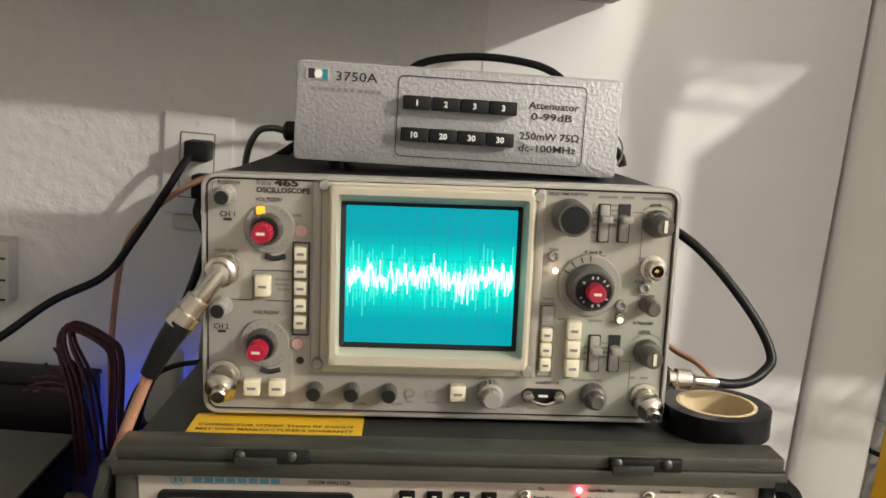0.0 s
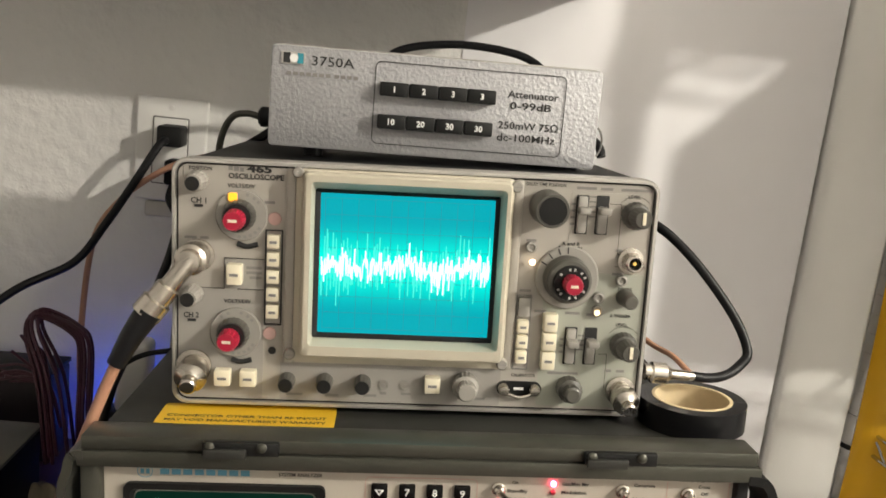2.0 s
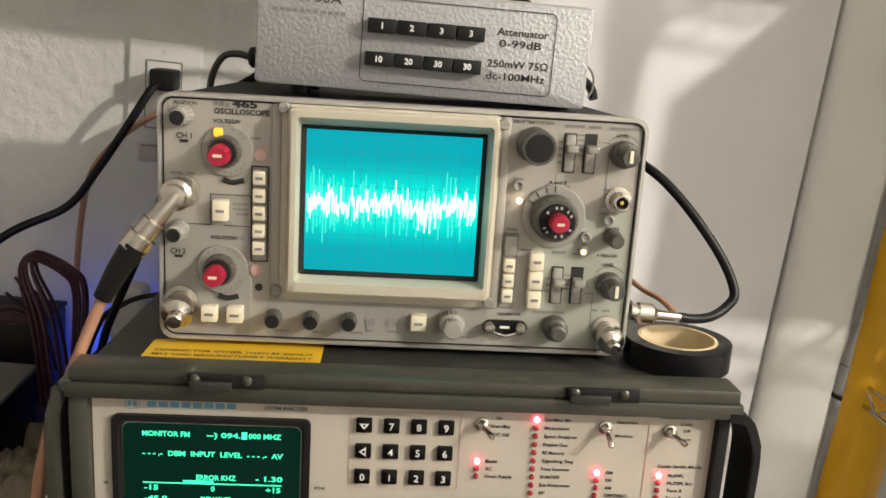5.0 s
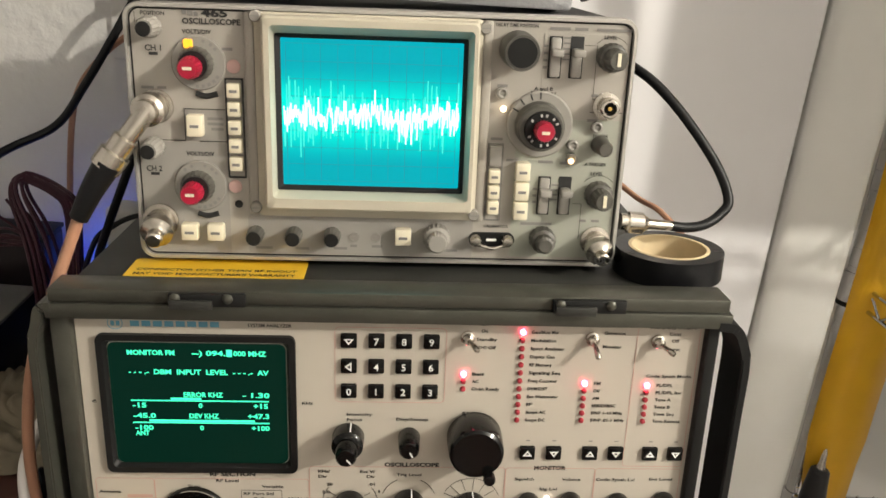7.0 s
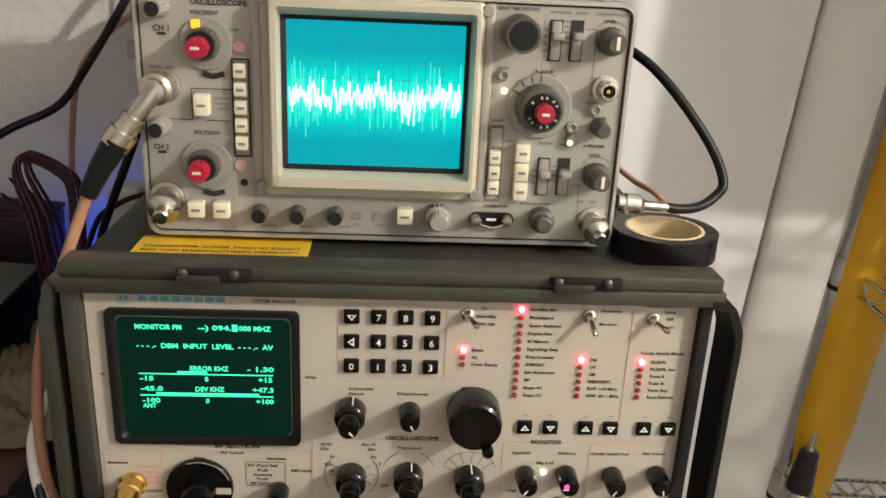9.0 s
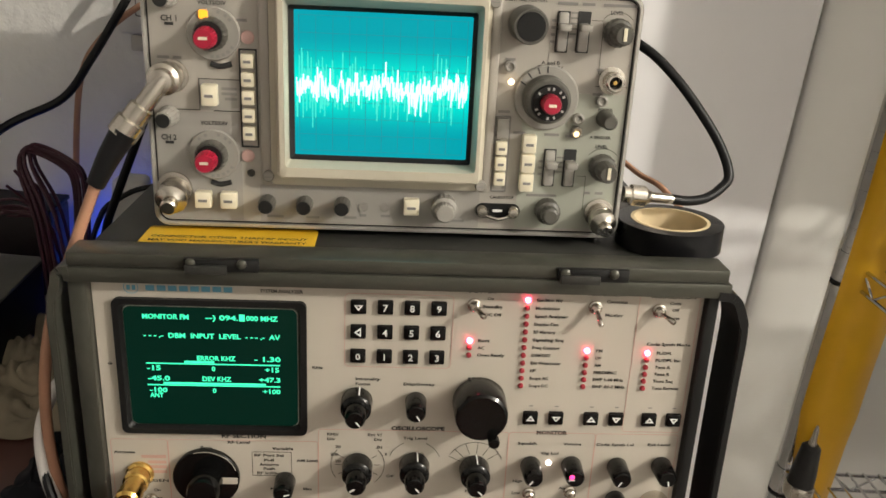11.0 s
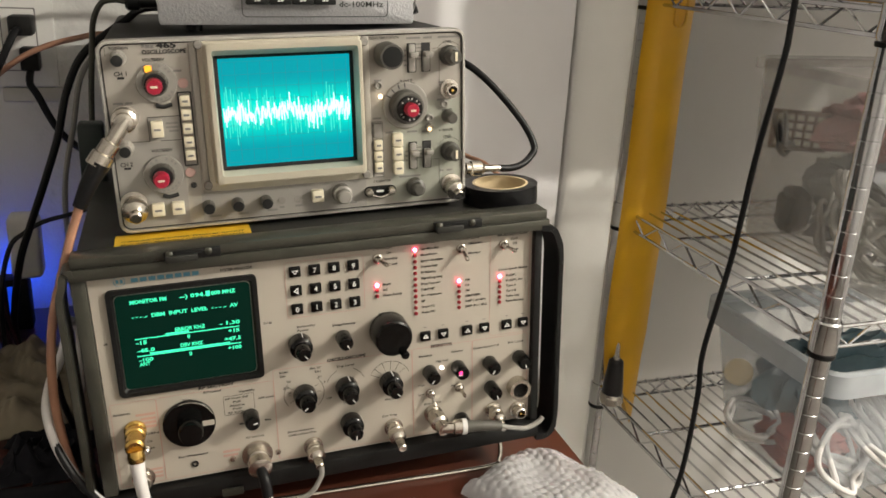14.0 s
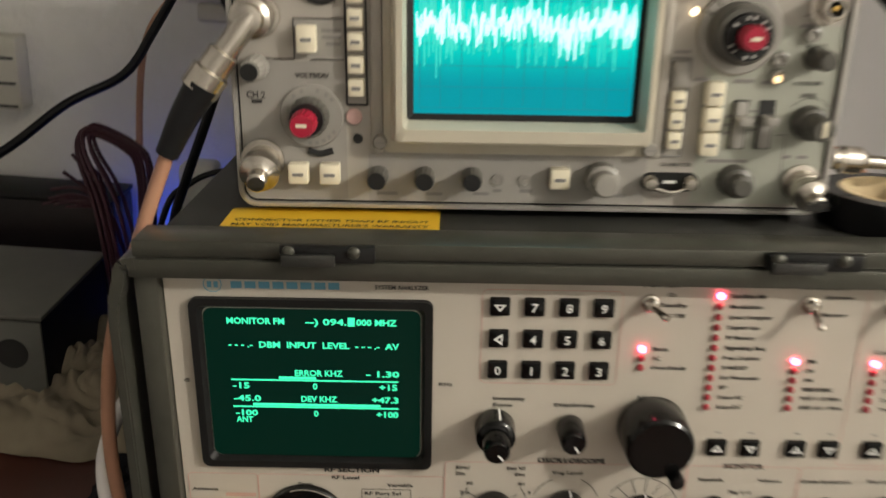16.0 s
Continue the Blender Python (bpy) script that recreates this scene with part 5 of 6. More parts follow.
RIMM = clear("milky_bin_rim", (0.62, 0.66, 0.70), 0.25, 0.6)
FOG = clear("foggy_bin_plastic", (0.62, 0.61, 0.59), 0.3, 0.26)
bin_box(0.868, 1.32, 0.070, 0.395, 0.8265, 1.085, 0.012, 0.002, 0.012, FOG, "cable_bin", "clear plastic bin full of cables and a keypad", FOG)
bin_box(0.866, 1.33, 0.135, 0.405, 0.4915, 0.712, 0.035, 0.002, 0.035, BINM, "open_bin", "open translucent bin holding white cables and clutter")
STORE = material("opaque_white_blocker", (0.55, 0.54, 0.52), 0.5, vary=0.05)
def prism(profile, x0, x1, bevel):
    """A light blocker with this outline seen from its end, (y, z) round."""
    bm = bmesh.new()
    a = [bm.verts.new((x0, y, z)) for y, z in profile]
    b = [bm.verts.new((x1, y, z)) for y, z in profile]
    for i in range(len(a)):
        j = (i + 1) % len(a)
        bm.faces.new((a[i], a[j], b[j], b[i]))
    bm.faces.new(a), bm.faces.new(b)
    bmesh.ops.bevel(bm, geom=list(bm.edges), offset=bevel, segments=2, affect="EDGES")
    return bm


# Unseen blockers on the shelf, shaped so their shadows edge the wall's lit patch.
whole("shadow_wedge", prism([(0.095, 1.1795), (0.095, 1.288), (0.20, 1.360), (0.26, 1.398), (0.52, 1.398), (0.52, 1.1795)], 0.800, 1.10, 0.002), STORE, "unseen white wedge on an upper wire shelf, added to shade the wall", "bag")
whole("shadow_flap", prism([(0.085, 1.297), (0.255, 1.4115), (0.262, 1.421), (0.193, 1.401), (0.136, 1.381), (0.085, 1.371)], 0.800, 1.10, 0.0015), STORE, "unseen white flap over the wedge, added to leave a slit of light", "envelope")
bin_box(1.150, 1.55, 0.090, 0.520, 1.1795, 1.372, 0.012, 0.003, 0.025, STORE, "shadow_tub", "unseen wide white tub on an upper wire shelf, added to block light")

# Unseen box, added to cut off the bulb's light above the top shelf.
cbx = thing("shadow_box", "unseen closed brown box on the highest wire shelf, added to shade the wall", "box", (1.2, 0.3, 1.4515))
part("carton", box(0.785, 1.64, 0.075, 0.53, 1.4515, 1.76, 0.003), material("brown_cardboard", (0.36, 0.25, 0.15), 0.85, vary=0.08, stain=0.2), cbx)

rng = random.Random(11)


def coil(name, label, c, rx, ry, turns, radius, mat, tilt=(0, 0, 0), jit=0.01, dz=0.006):
    """A loosely coiled cable."""
    m = pose(*c, *tilt)
    pts = []
    n = int(turns * 9)
    for i in range(n + 1):
        a = 2 * math.pi * i / 9
        pts.append(m @ Vector(((rx + rng.uniform(-jit, jit)) * math.cos(a), (ry + rng.uniform(-jit, jit)) * math.sin(a), dz * i / 9 + rng.uniform(-jit, jit) * 0.3)))
    return whole(name, tube(pts, radius, 5, 8), mat, label, "cable")


coil("coiled_cable", "grey cables coiled in the upper bin", (0.95, 0.22, 0.862), 0.075, 0.055, 4, 0.0045, GREYC, (50, 5, 20))
coil("coiled_cable", "pale grey cable coiled in the upper bin", (0.985, 0.26, 0.876), 0.070, 0.055, 4, 0.005, material("pale_grey_jacket", (0.45, 0.44, 0.42), 0.5), (35, -15, 60))
coil("coiled_cable", "black cable loops standing in the upper bin", (0.892, 0.350, 0.985), 0.026, 0.024, 3, 0.004, RUBBER, (70, 0, 35))
coil("coiled_cable", "white cable coiled in the lower bin", (0.965, 0.225, 0.550), 0.055, 0.045, 3, 0.0048, WHITEC, (40, 10, 30))
coil("coiled_cable", "white cable coiled in the lower bin", (1.06, 0.235, 0.560), 0.060, 0.050, 4, 0.0045, WHITEC, (60, -10, 80))
coil("coiled_cable", "white cable coiled in the lower bin", (0.90, 0.30, 0.535), 0.045, 0.035, 3, 0.0040, WHITEC, (15, 0, 10))
PALEC = material("pale_cable_jacket", (0.38, 0.37, 0.35), 0.5)
for c, rx, ry, tl, m in (((0.945, 0.150, 0.868), 0.060, 0.045, (30, 10, 15), PALEC), ((1.010, 0.135, 0.872), 0.065, 0.040, (55, -8, 70), PALEC), ((1.070, 0.150, 0.885), 0.070, 0.050, (40, 12, 120), PALEC), ((0.930, 0.240, 0.905), 0.050, 0.045, (65, 0, 40), GREYC)):
    coil("coiled_cable", "pale cable looped loosely in the upper bin", c, rx, ry, 3, 0.0042, m, tl, 0.014)


def lumpy(x0, x1, y0, y1, z0, z1, seed, rough=0.25, fold=2.4):
    """A soft crumpled bundle that fills about this space and lies flat below."""
    bm = bmesh.new()
    bmesh.ops.create_icosphere(bm, subdivisions=4, radius=1.0)
    for v in bm.verts:
        d = v.co.normalized()
        k = 1 + rough * noise.noise(d * fold + Vector((seed, 0, 0))) + rough * 0.7 * abs(noise.noise(d * fold * 2.7 + Vector((0, seed, 0)))) - rough * 0.3
        p = Vector([math.copysign(abs(c) ** 0.7, c) for c in d]) * k
        v.co = Vector(((x0 + x1) / 2 + p.x * (x1 - x0) / 2, (y0 + y1) / 2 + p.y * (y1 - y0) / 2, max(z0, (z0 + z1) / 2 + p.z * (z1 - z0) / 2)))
    return bm


for c, rx, ry, tl, m in (((0.925, 0.255, 0.865), 0.040, 0.050, (70, 10, 25), PALEC), ((0.960, 0.180, 0.880), 0.060, 0.036, (48, -20, 100), PALEC), ((0.985, 0.145, 0.905), 0.050, 0.040, (80, 5, 150), GREYC), ((0.920, 0.160, 0.880), 0.035, 0.045, (60, 0, 200), PALEC), ((1.040, 0.175, 0.920), 0.065, 0.045, (25, 15, 60), PALEC), ((0.945, 0.225, 0.925), 0.045, 0.035, (20, 30, 10), RUBBER)):
    coil("coiled_cable", "tangled cable loop heaped in the upper bin", c, rx, ry, 2.4, 0.0034, m, tl, 0.018)
for c, rx, ry, tl in (((1.02, 0.190, 0.545), 0.070, 0.050, (35, 25, 45)), ((1.10, 0.180, 0.570), 0.055, 0.060, (65, 0, 130)), ((0.955, 0.175, 0.560), 0.045, 0.055, (75, -15, 20))):
    coil("coiled_cable", "white cable heaped loosely in the lower bin", c, rx, ry, 2.2, 0.0045, WHITEC, tl, 0.020)
# adapter and keypad seen through the upper bin
whole("power_adapter", lumpy(0.888, 0.930, 0.290, 0.335, 0.850, 0.915, 3.0, 0.2), BLACKM, "black power adapter in the upper bin", "adapter", m=Matrix.Translation((0, 0, 0.0)))
kp = thing("keypad", "dark maroon keypad with pale keys in the upper bin", "keypad", (0.92, 0.34, 0.95), pose(0.945, 0.345, 0.952, 68, 0, -38))
KEYM = material("keypad_body", (0.08, 0.035, 0.03), 0.5)
BASE[kp.name] = Vector((0, 0, 0))
part("body", box(-0.062, 0.062, -0.045, 0.045, -0.012, 0.012, 0.004), KEYM, kp)
KEYC = material("keypad_key", (0.45, 0.42, 0.38), 0.5)
for i in range(5):
    for j in range(4):
        part("key", box(-0.050 + i * 0.021, -0.036 + i * 0.021, -0.036 + j * 0.019, -0.024 + j * 0.019, 0.0122, 0.0155, 0.001), KEYC, kp)
kp.matrix_basis = pose(0.912, 0.335, 0.992, 72, 0, -38) @ Matrix.Scale(0.62, 4)
whole("red_pouch", lumpy(0.930, 1.20, 0.20, 0.36, 0.962, 1.045, 9.0, 0.3), material("faded_red_fabric", (0.42, 0.20, 0.20), 0.8, vary=0.2, stain=0.3), "faded red pouch in the upper bin", "pouch")
whole("grey_bundle", lumpy(0.95, 1.26, 0.23, 0.37, 0.8295, 0.975, 5.0, 0.35, 3.0), material("grey_plastic_bag", (0.30, 0.31, 0.33), 0.6, vary=0.2, stain=0.4, stain_scale=20), "grey bagged bundle in the upper bin", "bag")
sp = thing("wire_spool", "tan cardboard spool lying in the lower bin", "spool", (0.93, 0.40, 0.60))
part("hub", lathe([(0.012, 0), (0.012, 0.03), (0, 0.03)], (0.928, 0.375, 0.580), 20, (-0.6, -0.5, 0.5)), CARD, sp)
part("flange", lathe([(0.008, 0.03), (0.022, 0.030), (0.022, 0.034), (0.008, 0.034)], (0.928, 0.375, 0.580), 28, (-0.6, -0.5, 0.5)), CARD, sp)
whole("red_pouch", lumpy(0.905, 1.04, 0.20, 0.33, 0.4945, 0.548, 7.0, 0.25), material("rust_red_plastic", (0.45, 0.10, 0.06), 0.5, vary=0.2), "rust-red pouch at the bottom of the lower bin", "pouch")
whole("dark_bag", lumpy(0.93, 1.22, 0.29, 0.370, 0.4945, 0.66, 13.0, 0.35, 3.0), material("dark_teal_bag", (0.05, 0.09, 0.11), 0.4, vary=0.3), "dark teal bag standing in the lower bin", "bag")

# black cord hanging in front of the rack
whole("hanging_cable", tube([(0.70, 0.150, 1.75), (0.70, 0.143, 1.40), (0.70, 0.140, 1.168), (0.70, 0.141, 1.115), (0.70, 0.157, 1.003), (0.70, 0.168, 0.874), (0.70, 0.190, 0.740), (0.70, 0.186, 0.677), (0.70, 0.190, 0.569), (0.70, 0.207, 0.482), (0.70, 0.25, 0.30), (0.70, 0.30, 0.02)], 0.0036, 8, 10), RUBBER, "black cable hanging beside the wire rack", "cable")

# ---- outlet, plugs and cords on the wall ----
ol = thing("wall_outlet", "white wall outlet with rectangular insert", "outlet", (-0.095, WY, 1.10))
part("cover_plate", slab(-0.131, -0.0565, 1.030, 1.141, 0.003, WY - 0.006, WY - 0.0002, 0.0025), OUTLETM, ol)
part("insert", slab(-0.1115, -0.0765, 1.050, 1.119, 0.0015, WY - 0.0085, WY - 0.0062, 0.001), OUTLETM, ol)
part("seam", ring([(-0.1130, -0.0750, 1.0485, 1.1205, 0.002, WY - 0.0063), (-0.1115, -0.0765, 1.050, 1.119, 0.0015, WY - 0.0063), (-0.1115, -0.0765, 1.050, 1.119, 0.0015, WY - 0.0061), (-0.1130, -0.0750, 1.0485, 1.1205, 0.002, WY - 0.0061)]), INKG, ol)
part("screw", lathe([(0.0030, 0), (0.0026, 0.0008), (0, 0.001)], (-0.094, WY - 0.0062, 1.130), 12), OUTLETM, ol)
ut = thing("wall_plate", "second beige plate below the outlet", "wall plate", (-0.07, WY, 1.0))
part("cover_plate", slab(-0.119, -0.052, 1.012, 1.0290, 0.003, WY - 0.005, WY - 0.0002, 0.002), material("beige_plate", (0.58, 0.56, 0.52), 0.4), ut)
pg = thing("power_plug", "black power plug with thick black cord", "plug", (-0.09, 0.46, 1.11))
part("plug_body", box(-0.1010, -0.0755, 0.442, WY - 0.0088, 1.092, 1.1135, 0.003), BLACKM, pg)
part("cord", tube([(-0.090, 0.446, 1.099), (-0.095, 0.432, 1.094), (-0.113, 0.420, 1.058), (-0.140, 0.415, 1.011), (-0.168, 0.410, 0.970), (-0.212, 0.385, 0.945), (-0.262, 0.355, 0.904), (-0.34, 0.32, 0.86), (-0.45, 0.28, 0.80)], 0.0042, 8, 10), RUBBER, pg)
pg2 = thing("lower_plug", "small black plug with black cord below the outlet", "plug", (-0.08, 0.46, 1.05))
part("plug_body", box(-0.093, -0.073, 0.446, WY - 0.0088, 1.052, 1.078, 0.003), BLACKM, pg2)
part("cord", tube([(-0.083, 0.455, 1.056), (-0.084, 0.440, 1.040), (-0.077, 0.438, 1.026), (-0.059, 0.438, 0.986), (-0.031, 0.435, 0.959), (0.03, 0.40, 0.925), (0.08, 0.41, 0.90)], 0.0042, 8, 10), RUBBER, pg2)
whole("tan_cable", tube([(0.06, 0.42, 1.085), (0.02, 0.425, 1.098), (-0.007, 0.430, 1.097), (-0.022, 0.430, 1.094), (-0.059, 0.430, 1.084), (-0.093, 0.430, 1.067), (-0.131, 0.430, 1.034), (-0.160, 0.44, 0.985), (-0.170, 0.44, 0.88), (-0.160, 0.42, 0.80)], 0.0032, 8, 10), COAX, "thin tan cable looping across the wall", "cable")
whole("supply_lead", tube([(0.075, 0.30, 1.1395), (0.045, 0.285, 1.138), (0.027, 0.278, 1.126), (-0.012, 0.278, 1.095), (-0.031, 0.278, 1.058), (-0.043, 0.278, 1.013), (-0.060, 0.282, 0.966), (-0.080, 0.29, 0.915), (-0.095, 0.30, 0.873), (-0.112, 0.33, 0.80), (-0.115, 0.35, 0.754)], 0.0038, 8, 10), RUBBER, "thick black power lead hanging behind the oscilloscope", "cable")
whole("grey_wire", tube([(0.01, 0.35, 1.10), (-0.020, 0.34, 1.067), (-0.033, 0.34, 1.013), (-0.047, 0.34, 0.951), (-0.050, 0.34, 0.892), (-0.046, 0.335, 0.850), (-0.035, 0.33, 0.80), (-0.03, 0.33, 0.755)], 0.0030, 8, 8), GREYC, "grey wire hanging behind the bench", "wire")
whole("pale_adapter", box(-0.121, -0.087, 0.396, 0.430, 0.8165, 0.893, 0.007, 3), OUTLETM, "pale plastic adapter standing on the blue-lit unit", "adapter")
ad = thing("hanging_adapter", "dark green connector block hanging beside the oscilloscope", "connector", (-0.01, 0.262, 0.957))
part("adapter_body", box(-0.0230, 0.0010, 0.252, 0.275, 0.957, 1.030, 0.003), material("dark_green_plastic", (0.012, 0.022, 0.020), 0.45, vary=0.2), ad)
part("strain_relief", box(-0.0180, -0.0040, 0.256, 0.271, 0.940, 0.9568, 0.002), RUBBER, ad)
cb = thing("terminal_block", "cream slotted block on the wall", "block", (-0.33, 0.46, 0.92))
part("body", box(-0.42, -0.2855, 0.455, WY - 0.0005, 0.918, 0.988, 0.002), material("cream_plastic", (0.55, 0.53, 0.47), 0.5), cb)
for z in (0.968, 0.944, 0.922):
    part("slot", box(-0.41, -0.289, 0.4540, 0.4548, z - 0.0012, z + 0.0012), INK, cb, smooth=0)

# ---- behind and beside the bench, left ----
gb = thing("grey_enclosure", "grey steel box with dark side and round cable hole", "enclosure", (-0.40, 0.26, 0.7505))
part("body", box(-0.66, -0.1655, 0.205, 0.328, 0.7505, 0.8262, 0.003), DARK, gb, "near-black sides")
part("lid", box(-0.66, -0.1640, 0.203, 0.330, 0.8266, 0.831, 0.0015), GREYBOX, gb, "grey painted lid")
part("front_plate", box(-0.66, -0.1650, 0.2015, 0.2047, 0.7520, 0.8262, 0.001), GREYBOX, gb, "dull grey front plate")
part("cable_hole", lathe([(0.012, 0), (0.012, 0.0008), (0, 0.0008)], (-0.188, 0.2014, 0.800), 28), INK, gb)
db = thing("dark_channel", "dark maroon metal cable channel along the wall", "channel", (-0.4, 0.43, 0.75))
part("cover", box(-0.80, -0.185, 0.402, 0.458, 0.8463, 0.851, 0.001), BLACKM, db)
part("channel", box(-0.80, -0.185, 0.405, 0.455, 0.7505, 0.846, 0.003), material("dark_maroon_metal", (0.012, 0.007, 0.008), 0.5, vary=0.3), db)
bl = thing("blue_led_unit", "small black unit with glowing blue light", "light", (-0.12, 0.40, 0.75))
part("housing", box(-0.140, -0.105, 0.400, 0.425, 0.7505, 0.816, 0.003), BLACKM, bl)
part("led_window", box(-0.128, -0.121, 0.3988, 0.3996, 0.772, 0.808), glowing("blue_led", (0.01, 0.08, 1.0), 0.7), bl, smooth=0)
# bundle of spare wires
wb = thing("wire_bundle", "tied bundle of dark maroon wires standing on the channel", "wires", (-0.16, 0.34, 0.75))
for i in range(9):
    o = Vector((rng.uniform(-0.008, 0.008), rng.uniform(-0.012, 0.012), rng.uniform(-0.006, 0.006)))
    pts = [Vector(q) + o * k for q, k in (((-0.120, 0.345, 0.755), 1.2), ((-0.128, 0.335, 0.83), 0.8), ((-0.130, 0.34, 0.905), 0.7), ((-0.142, 0.34, 0.926), 0.6), ((-0.172, 0.34, 0.938), 0.7), ((-0.178, 0.34, 0.920), 0.9), ((-0.160, 0.335, 0.875), 1.4), ((-0.150, 0.335, 0.80), 1.6))]
    part("wire", tube(pts, 0.0019, 5, 6), PURPLE, wb)
for i in range(12):
    a = rng.uniform(100, 200)
    l = rng.uniform(0.03, 0.055)
    p0 = Vector((-0.160, 0.335, 0.865))
    p1 = p0 + Vector((l * math.cos(radians(a)), rng.uniform(-0.02, 0.01), l * 0.9 * math.sin(radians(a)) + 0.012))
    part("wire_end", tube([p0 + Vector((0.01, 0, -0.04)), p0, (p0 + p1) / 2 + Vector((0, 0, rng.uniform(0, 0.012))), p1], 0.0014, 5, 6), PURPLE, wb)
whole("bent_cord", tube([(0.03, 0.425, 0.915), (-0.032, 0.33, 0.919), (-0.070, 0.33, 0.909), (-0.091, 0.33, 0.897), (-0.108, 0.33, 0.880), (-0.120, 0.32, 0.83), (-0.122, 0.31, 0.754)], 0.0026, 8, 8), RUBBER, "thin black cord behind the test set", "cord")


def crumpled(x0, x1, y0, y1, z0, high, seed, n=26, fold=9.0):
    """A crumpled sheet lying on a flat support."""
    bm = bmesh.new()
    grid = []
    for i in range(n + 1):
        row = []
        for j in range(n + 1):
            u, v = i / n, j / n
            e = min(u, 1 - u, v, 1 - v)
            p = Vector((x0 + (x1 - x0) * u, y0 + (y1 - y0) * v, 0))
            k = noise.noise(Vector((u * fold, v * fold, seed))) + 0.6 * abs(noise.noise(Vector((u * fold * 2.3, v * fold * 2.3, seed + 4))))
            p.z = z0 + max(0.001, high * min(1, e * 5) * (0.55 + 0.6 * k))
            p.x += 0.012 * noise.noise(Vector((u * 5, v * 5, seed + 9)))
            p.y += 0.012 * noise.noise(Vector((u * 5, v * 5, seed + 13)))
            row.append(bm.verts.new(p))
        grid.append(row)
    for i in range(n):
        for j in range(n):
            bm.faces.new((grid[i][j], grid[i + 1][j], grid[i + 1][j + 1], grid[i][j + 1]))
    return bm


whole("cloth", crumpled(-0.240, -0.026, 0.145, 0.345, 0.7505, 0.034, 2.0, 90, 6.5), CLOTH, "crumpled cream cloth lying on the bench", "cloth", smooth=60)
whole("dark_cloth", crumpled(-0.1000, -0.022, 0.070, 0.150, 0.7505, 0.026, 16.0), NAVY, "fold of dark navy cloth beside the test set", "cloth", smooth=60)
whole("dark_cloth", crumpled(-0.55, -0.014, -0.30, 0.068, 0.7505, 0.030, 6.0), NAVY, "dark navy cloth lying on the bench", "cloth", smooth=60)

# ---- cables of the instruments ----
lead = thing("probe_cable", "tan coax lead with nickel elbow and black boot", "cable", (0.035, SY, 0.104), D)
part("elbow", lathe([(0.0088, 0.006), (0.0092, 0.008), (0.0092, 0.0165), (0.0070, 0.018), (0.0066, 0.024), (0, 0.026)], (0.0350, SY, 0.1040), 24), CHROME, lead)
part("barrel", lathe([(0.0052, 0.0), (0.0056, 0.002), (0.0056, 0.020), (0.0072, 0.021), (0.0072, 0.030), (0.0088, 0.031), (0.0088, 0.041), (0.0070, 0.042), (0, 0.042)], (0.0370, SY - 0.020, 0.1060), 24, (-0.62, -0.15, -0.82)), CHROME, lead, "knurled nickel barrel")
part("boot", tube([(0.0150, 0.022, 0.0760), (0.0060, 0.020, 0.0620), (-0.0030, 0.019, 0.0450)], 0.0078, 8, 14, taper=0.0052), RUBBER, lead, "black rubber boot")
part("cable", tube([(-0.0030, 0.019, 0.0450), (-0.0120, 0.018, 0.0230), (-0.0230, 0.012, -0.0080), (-0.0315, 0.006, -0.0350), (-0.0375, 0.003, -0.0700), (-0.0400, 0.003, -0.1100), (-0.0370, 0.006, -0.1550), (-0.0340, 0.025, -0.185), (-0.030, 0.07, -0.203)], 0.0034, 8, 12), COAX, lead, "tan cable jacket")

hl = thing("attenuator_lead", "grey metal elbow and black plug at the attenuator's side", "connector", (0.05, 0.25, 0.17), D)
part("elbow_rod", tube([(0.0400, 0.250, 0.1800), (0.0300, 0.250, 0.1820), (0.0180, 0.252, 0.1790), (0.0090, 0.255, 0.1640), (0.0040, 0.260, 0.1400), (-0.0020, 0.262, 0.1000), (-0.0060, 0.263, 0.0680)], 0.0028, 8, 10), TRIM, hl)
part("plug", lathe([(0.0058, 0), (0.0082, 0.002), (0.0082, 0.012), (0.0062, 0.014), (0.0062, 0.0285), (0, 0.0285)], (0.0390, 0.250, 0.1800), 18, (1, 0, 0)), BLACKM, hl)
whole("black_coax", tube([D @ Vector(q) for q in ((0.120, 0.292, 0.2050), (0.1450, 0.292, 0.2381), (0.1901, 0.290, 0.2480), (0.2381, 0.288, 0.2455), (0.2680, 0.284, 0.2350), (0.2880, 0.262, 0.2080), (0.2960, 0.22, 0.1860), (0.3010, 0.18, 0.1740), (0.3030, 0.175, 0.1660))], 0.0034, 8, 10), RUBBER, "black coax arching over the attenuator box", "cable")
whole("thin_wire", tube([D @ Vector(q) for q in ((0.2860, 0.150, 0.1950), (0.2960, 0.155, 0.1840), (0.2980, 0.160, 0.1740), (0.2950, 0.160, 0.1670))], 0.0008, 8, 6), INKG, "thin dark wire at the attenuator's side", "wire")

rl = thing("side_coax", "black coax loop with nickel plug beside the oscilloscope", "cable", (0.34, 0.10, 0.03), D)
part("plug", lathe([(0.0052, 0), (0.0052, 0.004), (0.0068, 0.005), (0.0068, 0.014), (0.0050, 0.016), (0.0034, 0.019), (0.0032, 0.032), (0.0026, 0.034), (0, 0.034)], (0.3125, 0.058, 0.0390), 20, (1, 0.04, -0.08)), CHROME, rl, "nickel coax plug")
part("cable", tube([(0.3440, 0.0595, 0.0365), (0.3560, 0.061, 0.0350), (0.3680, 0.063, 0.0365), (0.3785, 0.067, 0.0420), (0.3845, 0.071, 0.0510), (0.3775, 0.080, 0.0705), (0.3590, 0.090, 0.0963), (0.3410, 0.100, 0.1160), (0.3265, 0.112, 0.1270), (0.3140, 0.150, 0.1340)], 0.0032, 8, 12), RUBBER, rl)
